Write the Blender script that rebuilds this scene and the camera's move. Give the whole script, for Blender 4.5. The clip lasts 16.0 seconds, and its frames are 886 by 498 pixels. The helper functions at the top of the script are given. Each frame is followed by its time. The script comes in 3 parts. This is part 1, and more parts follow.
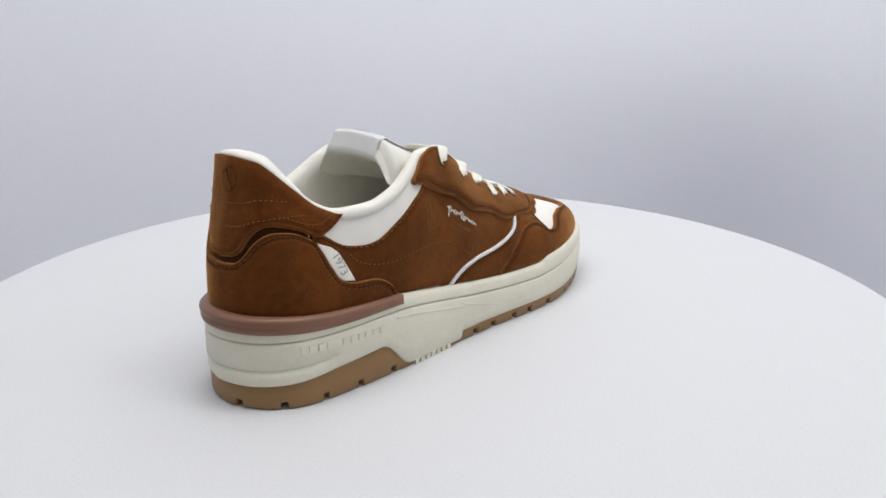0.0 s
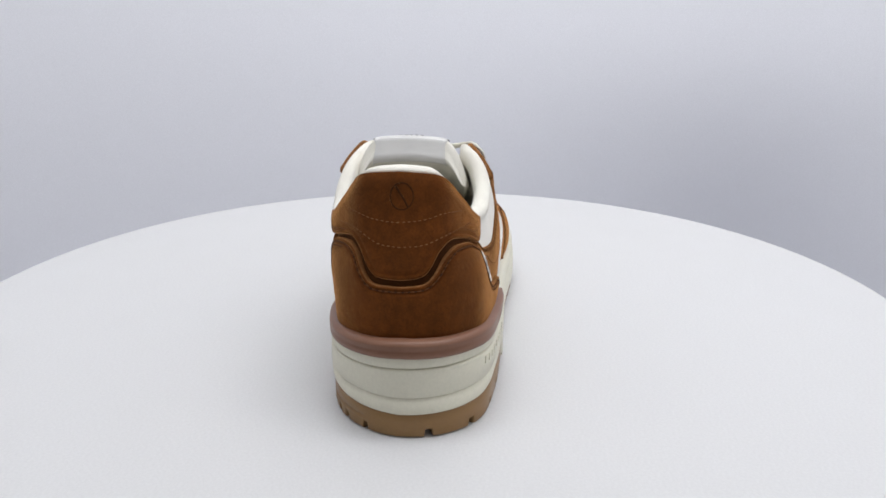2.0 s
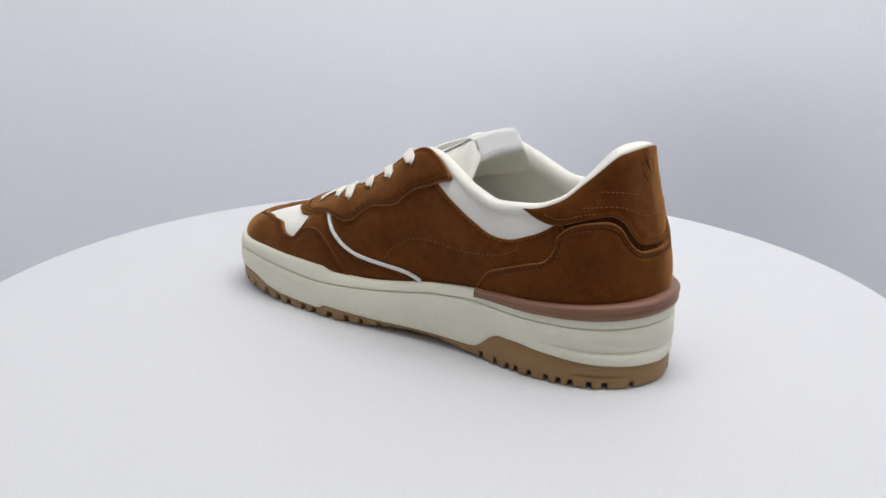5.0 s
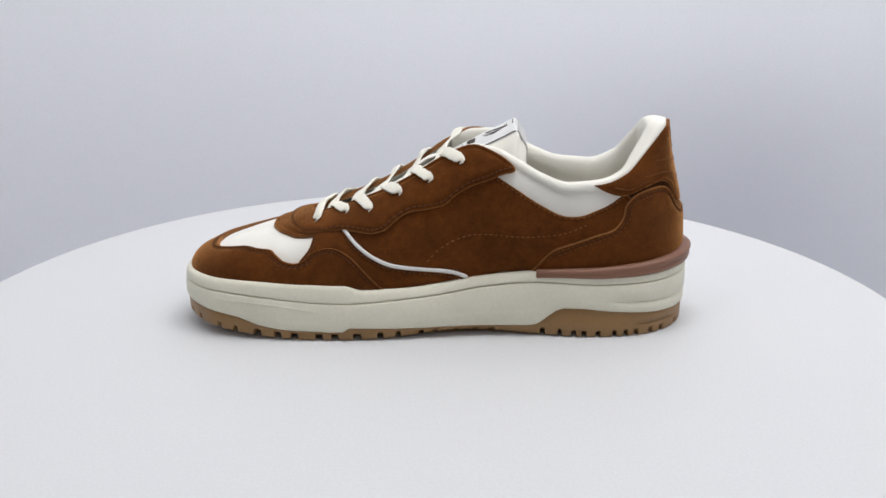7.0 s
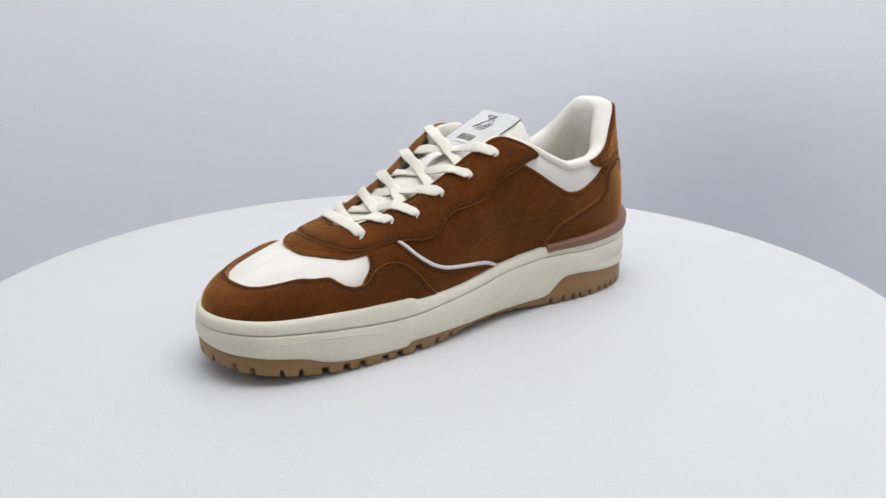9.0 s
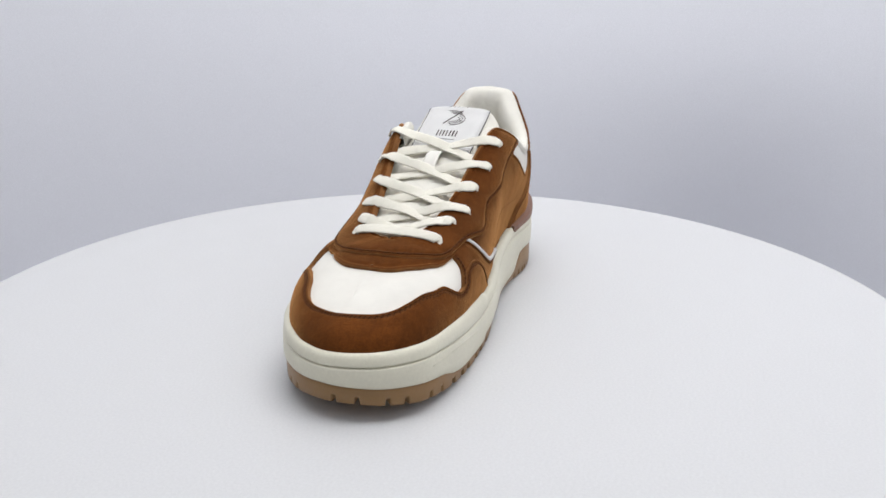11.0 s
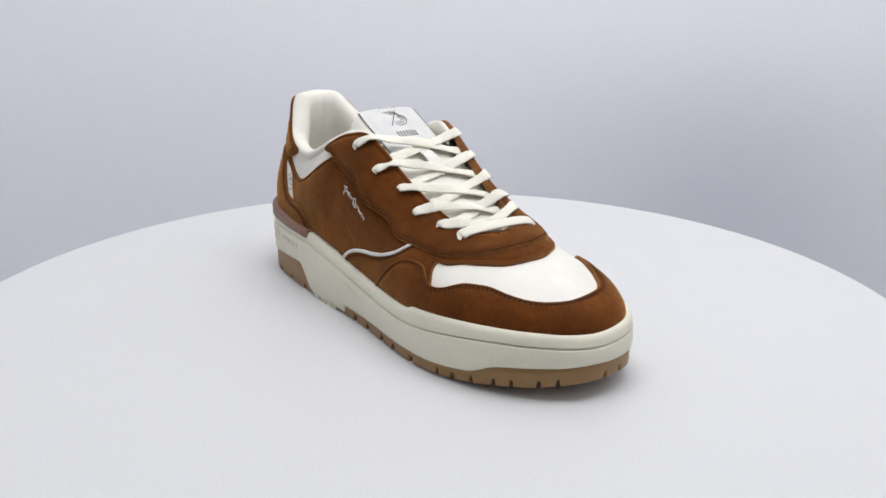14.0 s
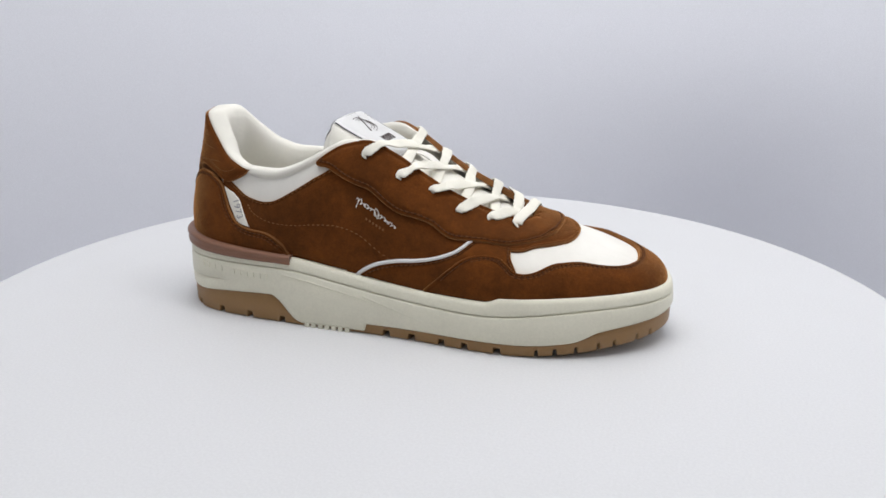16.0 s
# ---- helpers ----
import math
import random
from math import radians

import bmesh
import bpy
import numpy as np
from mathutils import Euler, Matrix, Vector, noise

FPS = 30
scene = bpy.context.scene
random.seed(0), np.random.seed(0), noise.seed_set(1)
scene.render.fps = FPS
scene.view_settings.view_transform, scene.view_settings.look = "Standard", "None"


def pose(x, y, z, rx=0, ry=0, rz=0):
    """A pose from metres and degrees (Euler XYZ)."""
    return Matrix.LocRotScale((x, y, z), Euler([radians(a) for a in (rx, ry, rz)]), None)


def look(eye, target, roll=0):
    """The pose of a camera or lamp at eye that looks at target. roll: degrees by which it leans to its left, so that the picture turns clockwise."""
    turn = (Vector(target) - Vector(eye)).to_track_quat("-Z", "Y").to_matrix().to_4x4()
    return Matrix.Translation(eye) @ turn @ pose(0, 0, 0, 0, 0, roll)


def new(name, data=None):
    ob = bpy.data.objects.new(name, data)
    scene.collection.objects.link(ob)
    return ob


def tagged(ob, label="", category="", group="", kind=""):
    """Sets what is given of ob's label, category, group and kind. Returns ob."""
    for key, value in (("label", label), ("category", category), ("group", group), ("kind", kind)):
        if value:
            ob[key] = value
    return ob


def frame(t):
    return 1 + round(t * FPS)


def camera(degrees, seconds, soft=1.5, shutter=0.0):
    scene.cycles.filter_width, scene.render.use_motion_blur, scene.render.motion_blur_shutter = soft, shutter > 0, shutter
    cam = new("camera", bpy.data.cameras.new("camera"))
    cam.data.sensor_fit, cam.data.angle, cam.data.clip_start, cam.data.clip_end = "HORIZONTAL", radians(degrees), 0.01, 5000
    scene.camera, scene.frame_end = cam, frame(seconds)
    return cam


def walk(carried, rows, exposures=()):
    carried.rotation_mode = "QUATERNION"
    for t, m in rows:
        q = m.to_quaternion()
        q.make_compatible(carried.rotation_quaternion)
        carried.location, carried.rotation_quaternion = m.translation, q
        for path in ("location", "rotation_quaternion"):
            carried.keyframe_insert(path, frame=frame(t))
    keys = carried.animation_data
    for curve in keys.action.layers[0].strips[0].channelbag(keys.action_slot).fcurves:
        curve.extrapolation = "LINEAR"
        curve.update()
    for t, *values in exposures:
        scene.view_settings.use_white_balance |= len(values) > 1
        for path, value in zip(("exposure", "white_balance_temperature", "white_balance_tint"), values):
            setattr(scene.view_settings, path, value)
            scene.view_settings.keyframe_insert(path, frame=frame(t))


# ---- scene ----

EYE = (0.0, -0.4996, 0.2032)
cam = camera(54.02, 16.0, soft=1.6)
TILT, PAN, ROLL = 18.106, 1.054, -0.02
FWD = Vector((math.sin(radians(PAN)) * math.cos(radians(TILT)), math.cos(radians(PAN)) * math.cos(radians(TILT)), -math.sin(radians(TILT))))
CAM_POSE = look(EYE, Vector(EYE) + FWD, ROLL)
walk(cam, [(0.0, CAM_POSE), (16.0, CAM_POSE)])
TURN_RATE, TURN_START = 18.338, 46.84

# ---- light ----
world = bpy.data.worlds.new("studio_world")
scene.world = world
world.use_nodes = True
wn = world.node_tree.nodes
wn["Background"].inputs["Color"].default_value = (0.945, 0.945, 1.0, 1)
wn["Background"].inputs["Strength"].default_value = 0.32


def area_lamp(name, eye, target, size_x, size_y, watts, colour):
    data = bpy.data.lights.new(name, "AREA")
    data.shape, data.size, data.size_y, data.energy, data.color = "RECTANGLE", size_x, size_y, watts, colour
    ob = new(name, data)
    ob.matrix_world = look(eye, target)
    return ob


area_lamp("softbox_light_top", (0.12, 0.06, 0.95), (0.03, 0.03, 0.0), 0.75, 0.65, 4.2, (1.0, 0.985, 0.97))
# unseen fill lamps, added to brighten the backdrop, the near side and the flanks
area_lamp("backdrop_fill_light", (0.11, -0.2, 1.3), (0.08, 0.68, 0.12), 1.5, 0.4, 13.0, (0.92, 0.95, 1.0))
area_lamp("front_fill_light", (0.95, -1.3, 1.15), (0.05, 0.3, 0.1), 1.0, 0.8, 3.6, (1.0, 0.985, 0.965))
area_lamp("side_fill_light", (-1.05, -0.35, 0.95), (0.0, 0.05, 0.05), 0.5, 0.9, 1.8, (1.0, 0.985, 0.965))
area_lamp("side_fill_light", (0.98, -0.4, 0.95), (0.0, 0.05, 0.05), 0.4, 0.8, 1.9, (1.0, 0.985, 0.965))

scene.view_settings.exposure = -0.25
# ---- the shoe's surface: lengths in millimetres, toe towards +x, inner side towards +y ----
def pchip(xs, ys):
    xs, ys = np.asarray(xs, float), np.asarray(ys, float)
    if ys.ndim == 1:
        ys = ys[:, None]
        flat = True
    else:
        flat = False
    h = np.diff(xs)[:, None]
    d = np.diff(ys, axis=0) / h
    m = np.zeros_like(ys)
    m[0], m[-1] = d[0], d[-1]
    for i in range(1, len(xs) - 1):
        w1, w2 = 2 * h[i] + h[i - 1], h[i] + 2 * h[i - 1]
        same = d[i - 1] * d[i] > 0
        safe1, safe2 = np.where(same, d[i - 1], 1), np.where(same, d[i], 1)
        m[i] = np.where(same, (w1 + w2) / (w1 / safe1 + w2 / safe2), 0)

    def value(x):
        x = np.atleast_1d(np.asarray(x, float))
        k = np.clip(np.searchsorted(xs, x, side="right") - 1, 0, len(xs) - 2)
        t = np.clip((x - xs[k]) / (xs[k + 1] - xs[k]), 0, 1)[:, None]
        hh = h[k]
        y = (ys[k] * (1 + 2 * t) * (1 - t) ** 2 + m[k] * hh * t * (1 - t) ** 2
             + ys[k + 1] * t * t * (3 - 2 * t) - m[k + 1] * hh * t * t * (1 - t))
        return y[:, 0] if flat else y
    return value


def smooth_loop(points, closed, per=24):
    pts = np.asarray(points, float)
    n, out = len(pts), []
    for i in range(n if closed else n - 1):
        if closed:
            p0, p1, p2, p3 = (pts[(i + j) % n] for j in (-1, 0, 1, 2))
        else:
            p1, p2 = pts[i], pts[i + 1]
            p0, p3 = (pts[i - 1] if i else 2 * p1 - p2), (pts[i + 2] if i + 2 < n else 2 * p2 - p1)
        a, b = np.sqrt(np.linalg.norm(p1 - p0)) + 1e-6, np.sqrt(np.linalg.norm(p2 - p1)) + 1e-6
        c = np.sqrt(np.linalg.norm(p3 - p2)) + 1e-6
        m1 = (p2 - p1) + b * ((p1 - p0) / a - (p2 - p0) / (a + b))
        m2 = (p2 - p1) + b * ((p3 - p2) / c - (p3 - p1) / (b + c))
        for t in np.arange(per) / per:
            out.append((2 * t ** 3 - 3 * t * t + 1) * p1 + (t ** 3 - 2 * t * t + t) * m1 + (3 * t * t - 2 * t ** 3) * p2 + (t ** 3 - t * t) * m2)
    if not closed:
        out.append(pts[-1])
    return np.array(out)


OUTER = [(-154, -5), (-149, -25), (-133, -40), (-104, -45.5), (-65, -47), (-27, -46.5), (10, -47), (50, -49), (81, -47), (108, -39), (130, -23)]
INNER = [(138.5, 25), (122, 43), (95, 52), (62, 53.5), (28, 50.5), (0, 44), (-27, 38.5), (-62, 36), (-102, 36), (-132, 27.5), (-148, 12.5)]
LOOP = smooth_loop(OUTER + [(142.5, 2)] + INNER, True)
_toe = len(OUTER) * 24


def _side(pts):
    s = np.concatenate([[0], np.cumsum(np.linalg.norm(np.diff(pts, axis=0), axis=1))])
    return s / s[-1], pts


SIDES = (_side(LOOP[:_toe + 1]), _side(np.concatenate([LOOP[_toe:], LOOP[:1]])[::-1]))


def fold(U):
    """U runs round the shoe: 0 heel, 0..1 outer side, 1 toe, 1..2 inner side. Gives the distance from the heel and the side."""
    U = np.mod(np.atleast_1d(np.asarray(U, float)), 2)
    return np.where(U <= 1, U, 2 - U), U > 1


def plan(U):
    a, inner = fold(U)
    res = np.zeros((len(a), 2))
    for k, (s, pts) in enumerate(SIDES):
        m = inner == bool(k)
        for j in (0, 1):
            res[m, j] = np.interp(a[m], s, pts[:, j])
    return res


def outward(U, line=None):
    U = np.atleast_1d(np.asarray(U, float))
    line = line or outline
    d = line(U + 0.012) - line(U - 0.012)
    n = np.stack([d[:, 1], -d[:, 0]], 1)
    n /= np.linalg.norm(n, axis=1)[:, None]
    return n


# the toe is a little slimmer on both flanks and fuller at the inner tip
TRIM = pchip([.5, .6, .68, .75, .81, .86, .91, .955, 1, 1.045, 1.09, 1.14, 1.19, 1.25, 1.32, 1.42, 1.5], [0, .8, 1.1, .2, -1.4, -2, -1.3, .3, 1, 1.7, 2.6, 1.9, -.2, -2, -2.6, -1.6, 0])


def outline(U):
    U = np.atleast_1d(np.asarray(U, float))
    return plan(U) + outward(U, plan) * TRIM(np.clip(U % 2, .5, 1.5))[:, None]


BITE_OUT = pchip([0, .1, .2, .31, .43, .5, .57, .65, .8, .9, 1], [46, 45, 42, 40, 34, 30.5, 28.5, 28, 30.3, 30.8, 30])
BITE_IN = pchip([0, .1, .2, .31, .4, .47, .54, .62, .8, .9, 1], [46, 43, 40, 37.8, 34.8, 31, 28.9, 28.6, 30.3, 30.8, 30])
INSET = pchip([0, .1, .3, .5, .7, .9, 1], [5.2, 5.2, 5, 5, 5.2, 6.2, 6])
TOP_A = [0, .05, .10, .16, .225, .272, .315, .36, .40, .434, .475, .518, .56, .61, .65, .68, .72, .78, .86, .93, 1]
TOP_OUT = pchip(TOP_A, [(-136, -3.8, 117.8), (-133, -18, 116.2), (-122, -27, 104), (-110, -32.5, 92.5), (-96, -34.5, 87.5), (-80, -37, 88), (-65, -37.5, 92.8),
                        (-51, -34.5, 100.5), (-38, -28.5, 106.5), (-26, -25, 107), (-11.5, -22.5, 100.5), (4, -20, 90), (19.5, -17.5, 80.2), (36, -15, 72),
                        (50, -12, 66.5), (58, -8, 64), (62, -2, 63), (65, 4, 62.5), (80, 4, 58.5), (94, 4, 54), (108, 4, 49)])
TOP_IN = pchip(TOP_A, [(-136, -3.8, 117.8), (-133, 10.4, 116.2), (-122, 20.8, 104), (-110, 29, 92.5), (-96, 33.5, 88), (-80, 36.5, 87.5), (-65, 37.5, 93),
                       (-52, 36, 100.5), (-40, 32.5, 106), (-28.5, 30, 108), (-13, 28, 101.5), (3, 26, 91), (19, 24.5, 81.5), (36, 22.5, 73.5),
                       (50, 19.5, 67.5), (58, 16, 64.5), (62, 10, 63.2), (65, 4, 62.5), (80, 4, 58.5), (94, 4, 54), (108, 4, 49)])
RISE = pchip([0, .1, .2, .3, .45, .6, .75, .9, 1], [26, 26, 22, 20, 30, 24, 18, 13, 11])
LEAN = pchip([0, .2, .3, .45, .6, .8, 1], [1, 1, 3, 3, 2.8, 3, 3])
REACH = pchip([0, .1, .2, .3, .4, .5, .6, .7, .8, .9, 1], [3, 3, 3, 6, 13.5, 17, 19.5, 26.5, 29, 24, 16])
DROP = pchip([0, .1, .2, .3, .4, .5, .6, .7, .8, .9, 1], [30, 22, 18, 14, 18, 16, 9, 3, .6, .4, .6])


SAG = pchip([.45, .6, .72, .82], [0, 4, 4, 0])


def upper(U, v, lift=0.0):
    """A point of the upper: v is 0 at the sole and 1 at the top edge; lift is its distance from that surface."""
    U, v = np.atleast_1d(np.asarray(U, float)), np.atleast_1d(np.asarray(v, float))

    def raw(U, v):
        a, inner = fold(U)
        n2 = outward(U)
        o = outline(U)
        zb = np.where(inner, BITE_IN(a), BITE_OUT(a)) + 1.5
        B = np.column_stack([o - n2 * INSET(a)[:, None], zb])
        T = np.where(inner[:, None], TOP_IN(a), TOP_OUT(a)) + np.array([0, 0, 1.5])
        n = np.column_stack([n2, np.zeros(len(a))])
        P1 = B + n * LEAN(a)[:, None] + np.array([0, 0, 1.]) * RISE(a)[:, None]
        P2 = T + n * REACH(a)[:, None] - np.array([0, 0, 1.]) * (DROP(a) + np.where(inner, 0, SAG(a)))[:, None]
        ridge = np.clip((a - .70) / .12, 0, 1) * .41 * np.maximum(n2[:, 0], 0) * REACH(a)
        P2[:, 2] -= ridge
        w = v[:, None]
        return (1 - w) ** 3 * B + 3 * w * (1 - w) ** 2 * P1 + 3 * w * w * (1 - w) * P2 + w ** 3 * T
    p = raw(U, v)
    if np.any(lift):
        e = 0.004
        du = raw(U + e, v) - raw(U - e, v)
        dv = raw(U, np.minimum(v + e, 1)) - raw(U, np.maximum(v - e, 0))
        n = np.cross(du, dv)
        a, _ = fold(U)
        n[(v > .9995) & (a > .785), 1] = 0
        n /= np.linalg.norm(n, axis=1)[:, None] + 1e-12
        p = p + n * np.broadcast_to(np.asarray(lift, float), len(U))[:, None]
    return p


# sole heights round the outline
GROUND = pchip([-160, -150, -135, 60, 80, 100, 115, 128, 143, 147], [.4, .2, 0, 0, 1, 2.8, 4.8, 6.6, 9.4, 10])
GUM_OUT = pchip([0, .1, .2, .275, .283, .325, .333, .45, .455, .70, .80, .815, .85, .93, 1], [11.5, 12.5, 15.5, 17, 16, 2.5, 1.6, 1.6, 6, 6.5, 8.8, 10, 14.5, 17.5, 18.8])
GUM_IN = pchip([0, .1, .2, .24, .268, .278, .318, .333, .5, .62, .635, .72, .77, .81, .93, 1], [11.5, 13, 16, 17.5, 17.5, 16.5, 7, 6.5, 6.5, 7.5, 5, 6, 8.5, 13, 17.5, 18.8])
MM = 0.001


# ---- materials ----
def nodes_of(name):
    m = bpy.data.materials.new(name)
    m.use_nodes = True
    nt = m.node_tree
    return m, nt, nt.nodes["Principled BSDF"]


def noise_node(nt, scale, detail=4.0, rough=0.6, stretch=None):
    co = nt.nodes.new("ShaderNodeTexCoord")
    n = nt.nodes.new("ShaderNodeTexNoise")
    n.inputs["Scale"].default_value, n.inputs["Detail"].default_value, n.inputs["Roughness"].default_value = scale, detail, rough
    if stretch:
        mp = nt.nodes.new("ShaderNodeMapping")
        mp.inputs["Scale"].default_value = stretch
        nt.links.new(co.outputs["Object"], mp.inputs["Vector"])
        nt.links.new(mp.outputs["Vector"], n.inputs["Vector"])
    else:
        nt.links.new(co.outputs["Object"], n.inputs["Vector"])
    return n


def ramp(nt, source, stops):
    r = nt.nodes.new("ShaderNodeValToRGB")
    e = r.color_ramp.elements
    while len(e) < len(stops):
        e.new(0.5)
    for k, (pos, col) in enumerate(stops):
        e[k].position, e[k].color = pos, (*col, 1)
    nt.links.new(source, r.inputs["Fac"])
    return r


def mix_colour(nt, kind, fac, a, b):
    m = nt.nodes.new("ShaderNodeMix")
    m.data_type, m.blend_type = "RGBA", kind
    m.inputs["Factor"].default_value = fac
    nt.links.new(a, m.inputs[6])
    nt.links.new(b, m.inputs[7])
    return m.outputs[2]


def bump(nt, b, source, strength, distance, before=None):
    n = nt.nodes.new("ShaderNodeBump")
    n.inputs["Strength"].default_value, n.inputs["Distance"].default_value = strength, distance
    nt.links.new(source, n.inputs["Height"])
    if before:
        nt.links.new(before, n.inputs["Normal"])
    nt.links.new(n.outputs["Normal"], b.inputs["Normal"])
    return n.outputs["Normal"]


def suede(name, base):
    m, nt, b = nodes_of(name)
    big = noise_node(nt, 38, 3, 0.55)
    mid = noise_node(nt, 230, 4, 0.65)
    fine = noise_node(nt, 1100, 3, 0.75)
    c = Vector(base)
    r1 = ramp(nt, big.outputs["Fac"], [(0.3, c * 0.76), (0.5, c * .96), (0.72, c * 1.26)])
    r2 = ramp(nt, mid.outputs["Fac"], [(0.3, (0.8, 0.78, 0.76)), (0.65, (1.1, 1.1, 1.1))])
    r3 = ramp(nt, fine.outputs["Fac"], [(0.32, (0.8, 0.78, 0.76)), (0.68, (1.14, 1.14, 1.15))])
    col = mix_colour(nt, "MULTIPLY", 1.0, r1.outputs["Color"], r2.outputs["Color"])
    col = mix_colour(nt, "MULTIPLY", 1.0, col, r3.outputs["Color"])
    nt.links.new(col, b.inputs["Base Color"])
    b.inputs["Roughness"].default_value = 0.95
    b.inputs["Specular IOR Level"].default_value = 0.12
    b.inputs["Sheen Weight"].default_value = 0.85
    b.inputs["Sheen Roughness"].default_value = 0.38
    b.inputs["Sheen Tint"].default_value = (0.8, 0.4, 0.14, 1)
    n = bump(nt, b, mid.outputs["Fac"], 0.25, 0.0012)
    bump(nt, b, fine.outputs["Fac"], 0.5, 0.0004, n)
    return m


def cloth(name, base, scale=900.0, strength=0.35, rough=0.85, sway=1.0):
    m, nt, b = nodes_of(name)
    co = nt.nodes.new("ShaderNodeTexCoord")
    waves = []
    for axis in ("X", "Z"):
        w = nt.nodes.new("ShaderNodeTexWave")
        w.bands_direction = axis
        w.inputs["Scale"].default_value, w.inputs["Distortion"].default_value = scale / 1.6, sway
        w.inputs["Detail"].default_value = 1.0
        nt.links.new(co.outputs["Object"], w.inputs["Vector"])
        waves.append(w)
    mx = nt.nodes.new("ShaderNodeMath")
    mx.operation = "ADD"
    nt.links.new(waves[0].outputs["Fac"], mx.inputs[0])
    nt.links.new(waves[1].outputs["Fac"], mx.inputs[1])
    c = Vector(base)
    big = noise_node(nt, 45, 4, 0.6)
    r1 = ramp(nt, big.outputs["Fac"], [(0.3, c * 0.93), (0.7, c * 1.03)])
    r2 = ramp(nt, mx.outputs[0], [(0.2, (0.96, 0.96, 0.955)), (1.0, (1.01, 1.01, 1.01))])
    nt.links.new(mix_colour(nt, "MULTIPLY", 1.0, r1.outputs["Color"], r2.outputs["Color"]), b.inputs["Base Color"])
    b.inputs["Roughness"].default_value = rough
    b.inputs["Specular IOR Level"].default_value = 0.2
    n = bump(nt, b, mx.outputs[0], strength, 0.0003)
    bump(nt, b, big.outputs["Fac"], 0.2, 0.001, n)
    return m


def rubber(name, base, rough=0.45, spec=0.4, stain=0.055):
    m, nt, b = nodes_of(name)
    c = Vector(base)
    big = noise_node(nt, 30, 4, 0.6)
    fine = noise_node(nt, 700, 3, 0.6)
    r1 = ramp(nt, big.outputs["Fac"], [(0.3, c * (1 - stain)), (0.7, c * (1 + stain * .6))])
    r2 = ramp(nt, fine.outputs["Fac"], [(0.3, (0.95, 0.95, 0.95)), (0.7, (1.02, 1.02, 1.02))])
    nt.links.new(mix_colour(nt, "MULTIPLY", 1.0, r1.outputs["Color"], r2.outputs["Color"]), b.inputs["Base Color"])
    r = ramp(nt, big.outputs["Fac"], [(0.3, (rough - 0.06,) * 3), (0.7, (rough + 0.1,) * 3)])
    nt.links.new(r.outputs["Color"], b.inputs["Roughness"])
    b.inputs["Specular IOR Level"].default_value = spec
    bump(nt, b, fine.outputs["Fac"], 0.18, 0.0003)
    return m


SUEDE = suede("brown_suede", (0.103, 0.0305, 0.0047))
RAW_EDGE = suede("raw_leather_edge", (0.18, 0.078, 0.027))
# darker copy of the suede, with the heel seam's shade put into its colour
SUEDE_SHADED = suede("shaded_suede", (0.045, 0.0145, 0.003))
CANVAS = cloth("cream_canvas", (0.745, 0.722, 0.665), 1300, 0.07)
MESH = cloth("cream_lining_mesh", (0.78, 0.755, 0.68), 1500, 0.4)
LACE = cloth("cream_lace_braid", (0.82, 0.79, 0.69), 1000, 0.5, sway=0.4)
TONGUE = cloth("cream_tongue_textile", (0.8, 0.775, 0.7), 1500)
LABEL = cloth("white_satin_label", (0.64, 0.634, 0.622), 2000, 0.2, 0.5)
RUBBER = rubber("cream_rubber", (0.68, 0.655, 0.535), 0.5, 0.35)
GUM = rubber("gum_rubber", (0.25, 0.138, 0.05), 0.42, 0.45)
CLIP = rubber("rose_brown_plastic", (0.21, 0.1, 0.06), 0.42, 0.4)
PIPING = rubber("white_piping", (0.66, 0.65, 0.635), 0.4, 0.4)
THREAD = cloth("brown_thread", (0.22, 0.098, 0.037), 2500, 0.4)
MID_THREAD = cloth("mid_brown_thread", (0.15, 0.058, 0.019), 2500, 0.4)
HOLE_SHADE = cloth("needle_hole_shade", (0.07, 0.026, 0.008), 2500, 0.4)
PALE_THREAD = cloth("cream_thread", (0.78, 0.75, 0.68), 2500, 0.4)
INK_AND_SHADE = rubber("dark_print_and_hole_shade", (0.05, 0.045, 0.05), 0.6, 0.2)
BROWN_INK = rubber("brown_grey_print", (0.1, 0.08, 0.075), 0.6, 0.2)
GREY_INK = rubber("grey_print", (0.36, 0.35, 0.35), 0.6, 0.2)
BOARD = rubber("white_board", (0.605, 0.605, 0.608), 0.55, 0.25, 0.006)
PAPER = rubber("backdrop_paper", (0.785, 0.79, 0.825), 0.9, 0.1, 0.006)


# ---- mesh helpers ----
def mesh_part(name, verts, faces, mat, parent=None, label="", smooth=True, kind="", weld=False, slots=None):
    me = bpy.data.meshes.new(name)
    me.from_pydata([tuple(float(c) * MM for c in v) for v in verts], [], [tuple(int(i) for i in f) for f in faces])
    if slots is not None:
        me.polygons.foreach_set("material_index", slots)
    if weld:
        bm = bmesh.new()
        bm.from_mesh(me)
        bmesh.ops.remove_doubles(bm, verts=bm.verts, dist=0.00006)
        bmesh.ops.recalc_face_normals(bm, faces=bm.faces)
        bm.to_mesh(me)
        bm.free()
    if smooth:
        me.polygons.foreach_set("use_smooth", [True] * len(me.polygons))
    me.materials.append(mat)
    me.update()
    ob = new(name, me)
    ob.parent = parent
    return tagged(ob, label, kind=kind)


def grid_faces(nu, nv, wrap):
    f = []
    for i in range(nu if wrap else nu - 1):
        for j in range(nv - 1):
            k = (i + 1) % nu
            f.append((i * nv + j, k * nv + j, k * nv + j + 1, i * nv + j + 1))
    return f


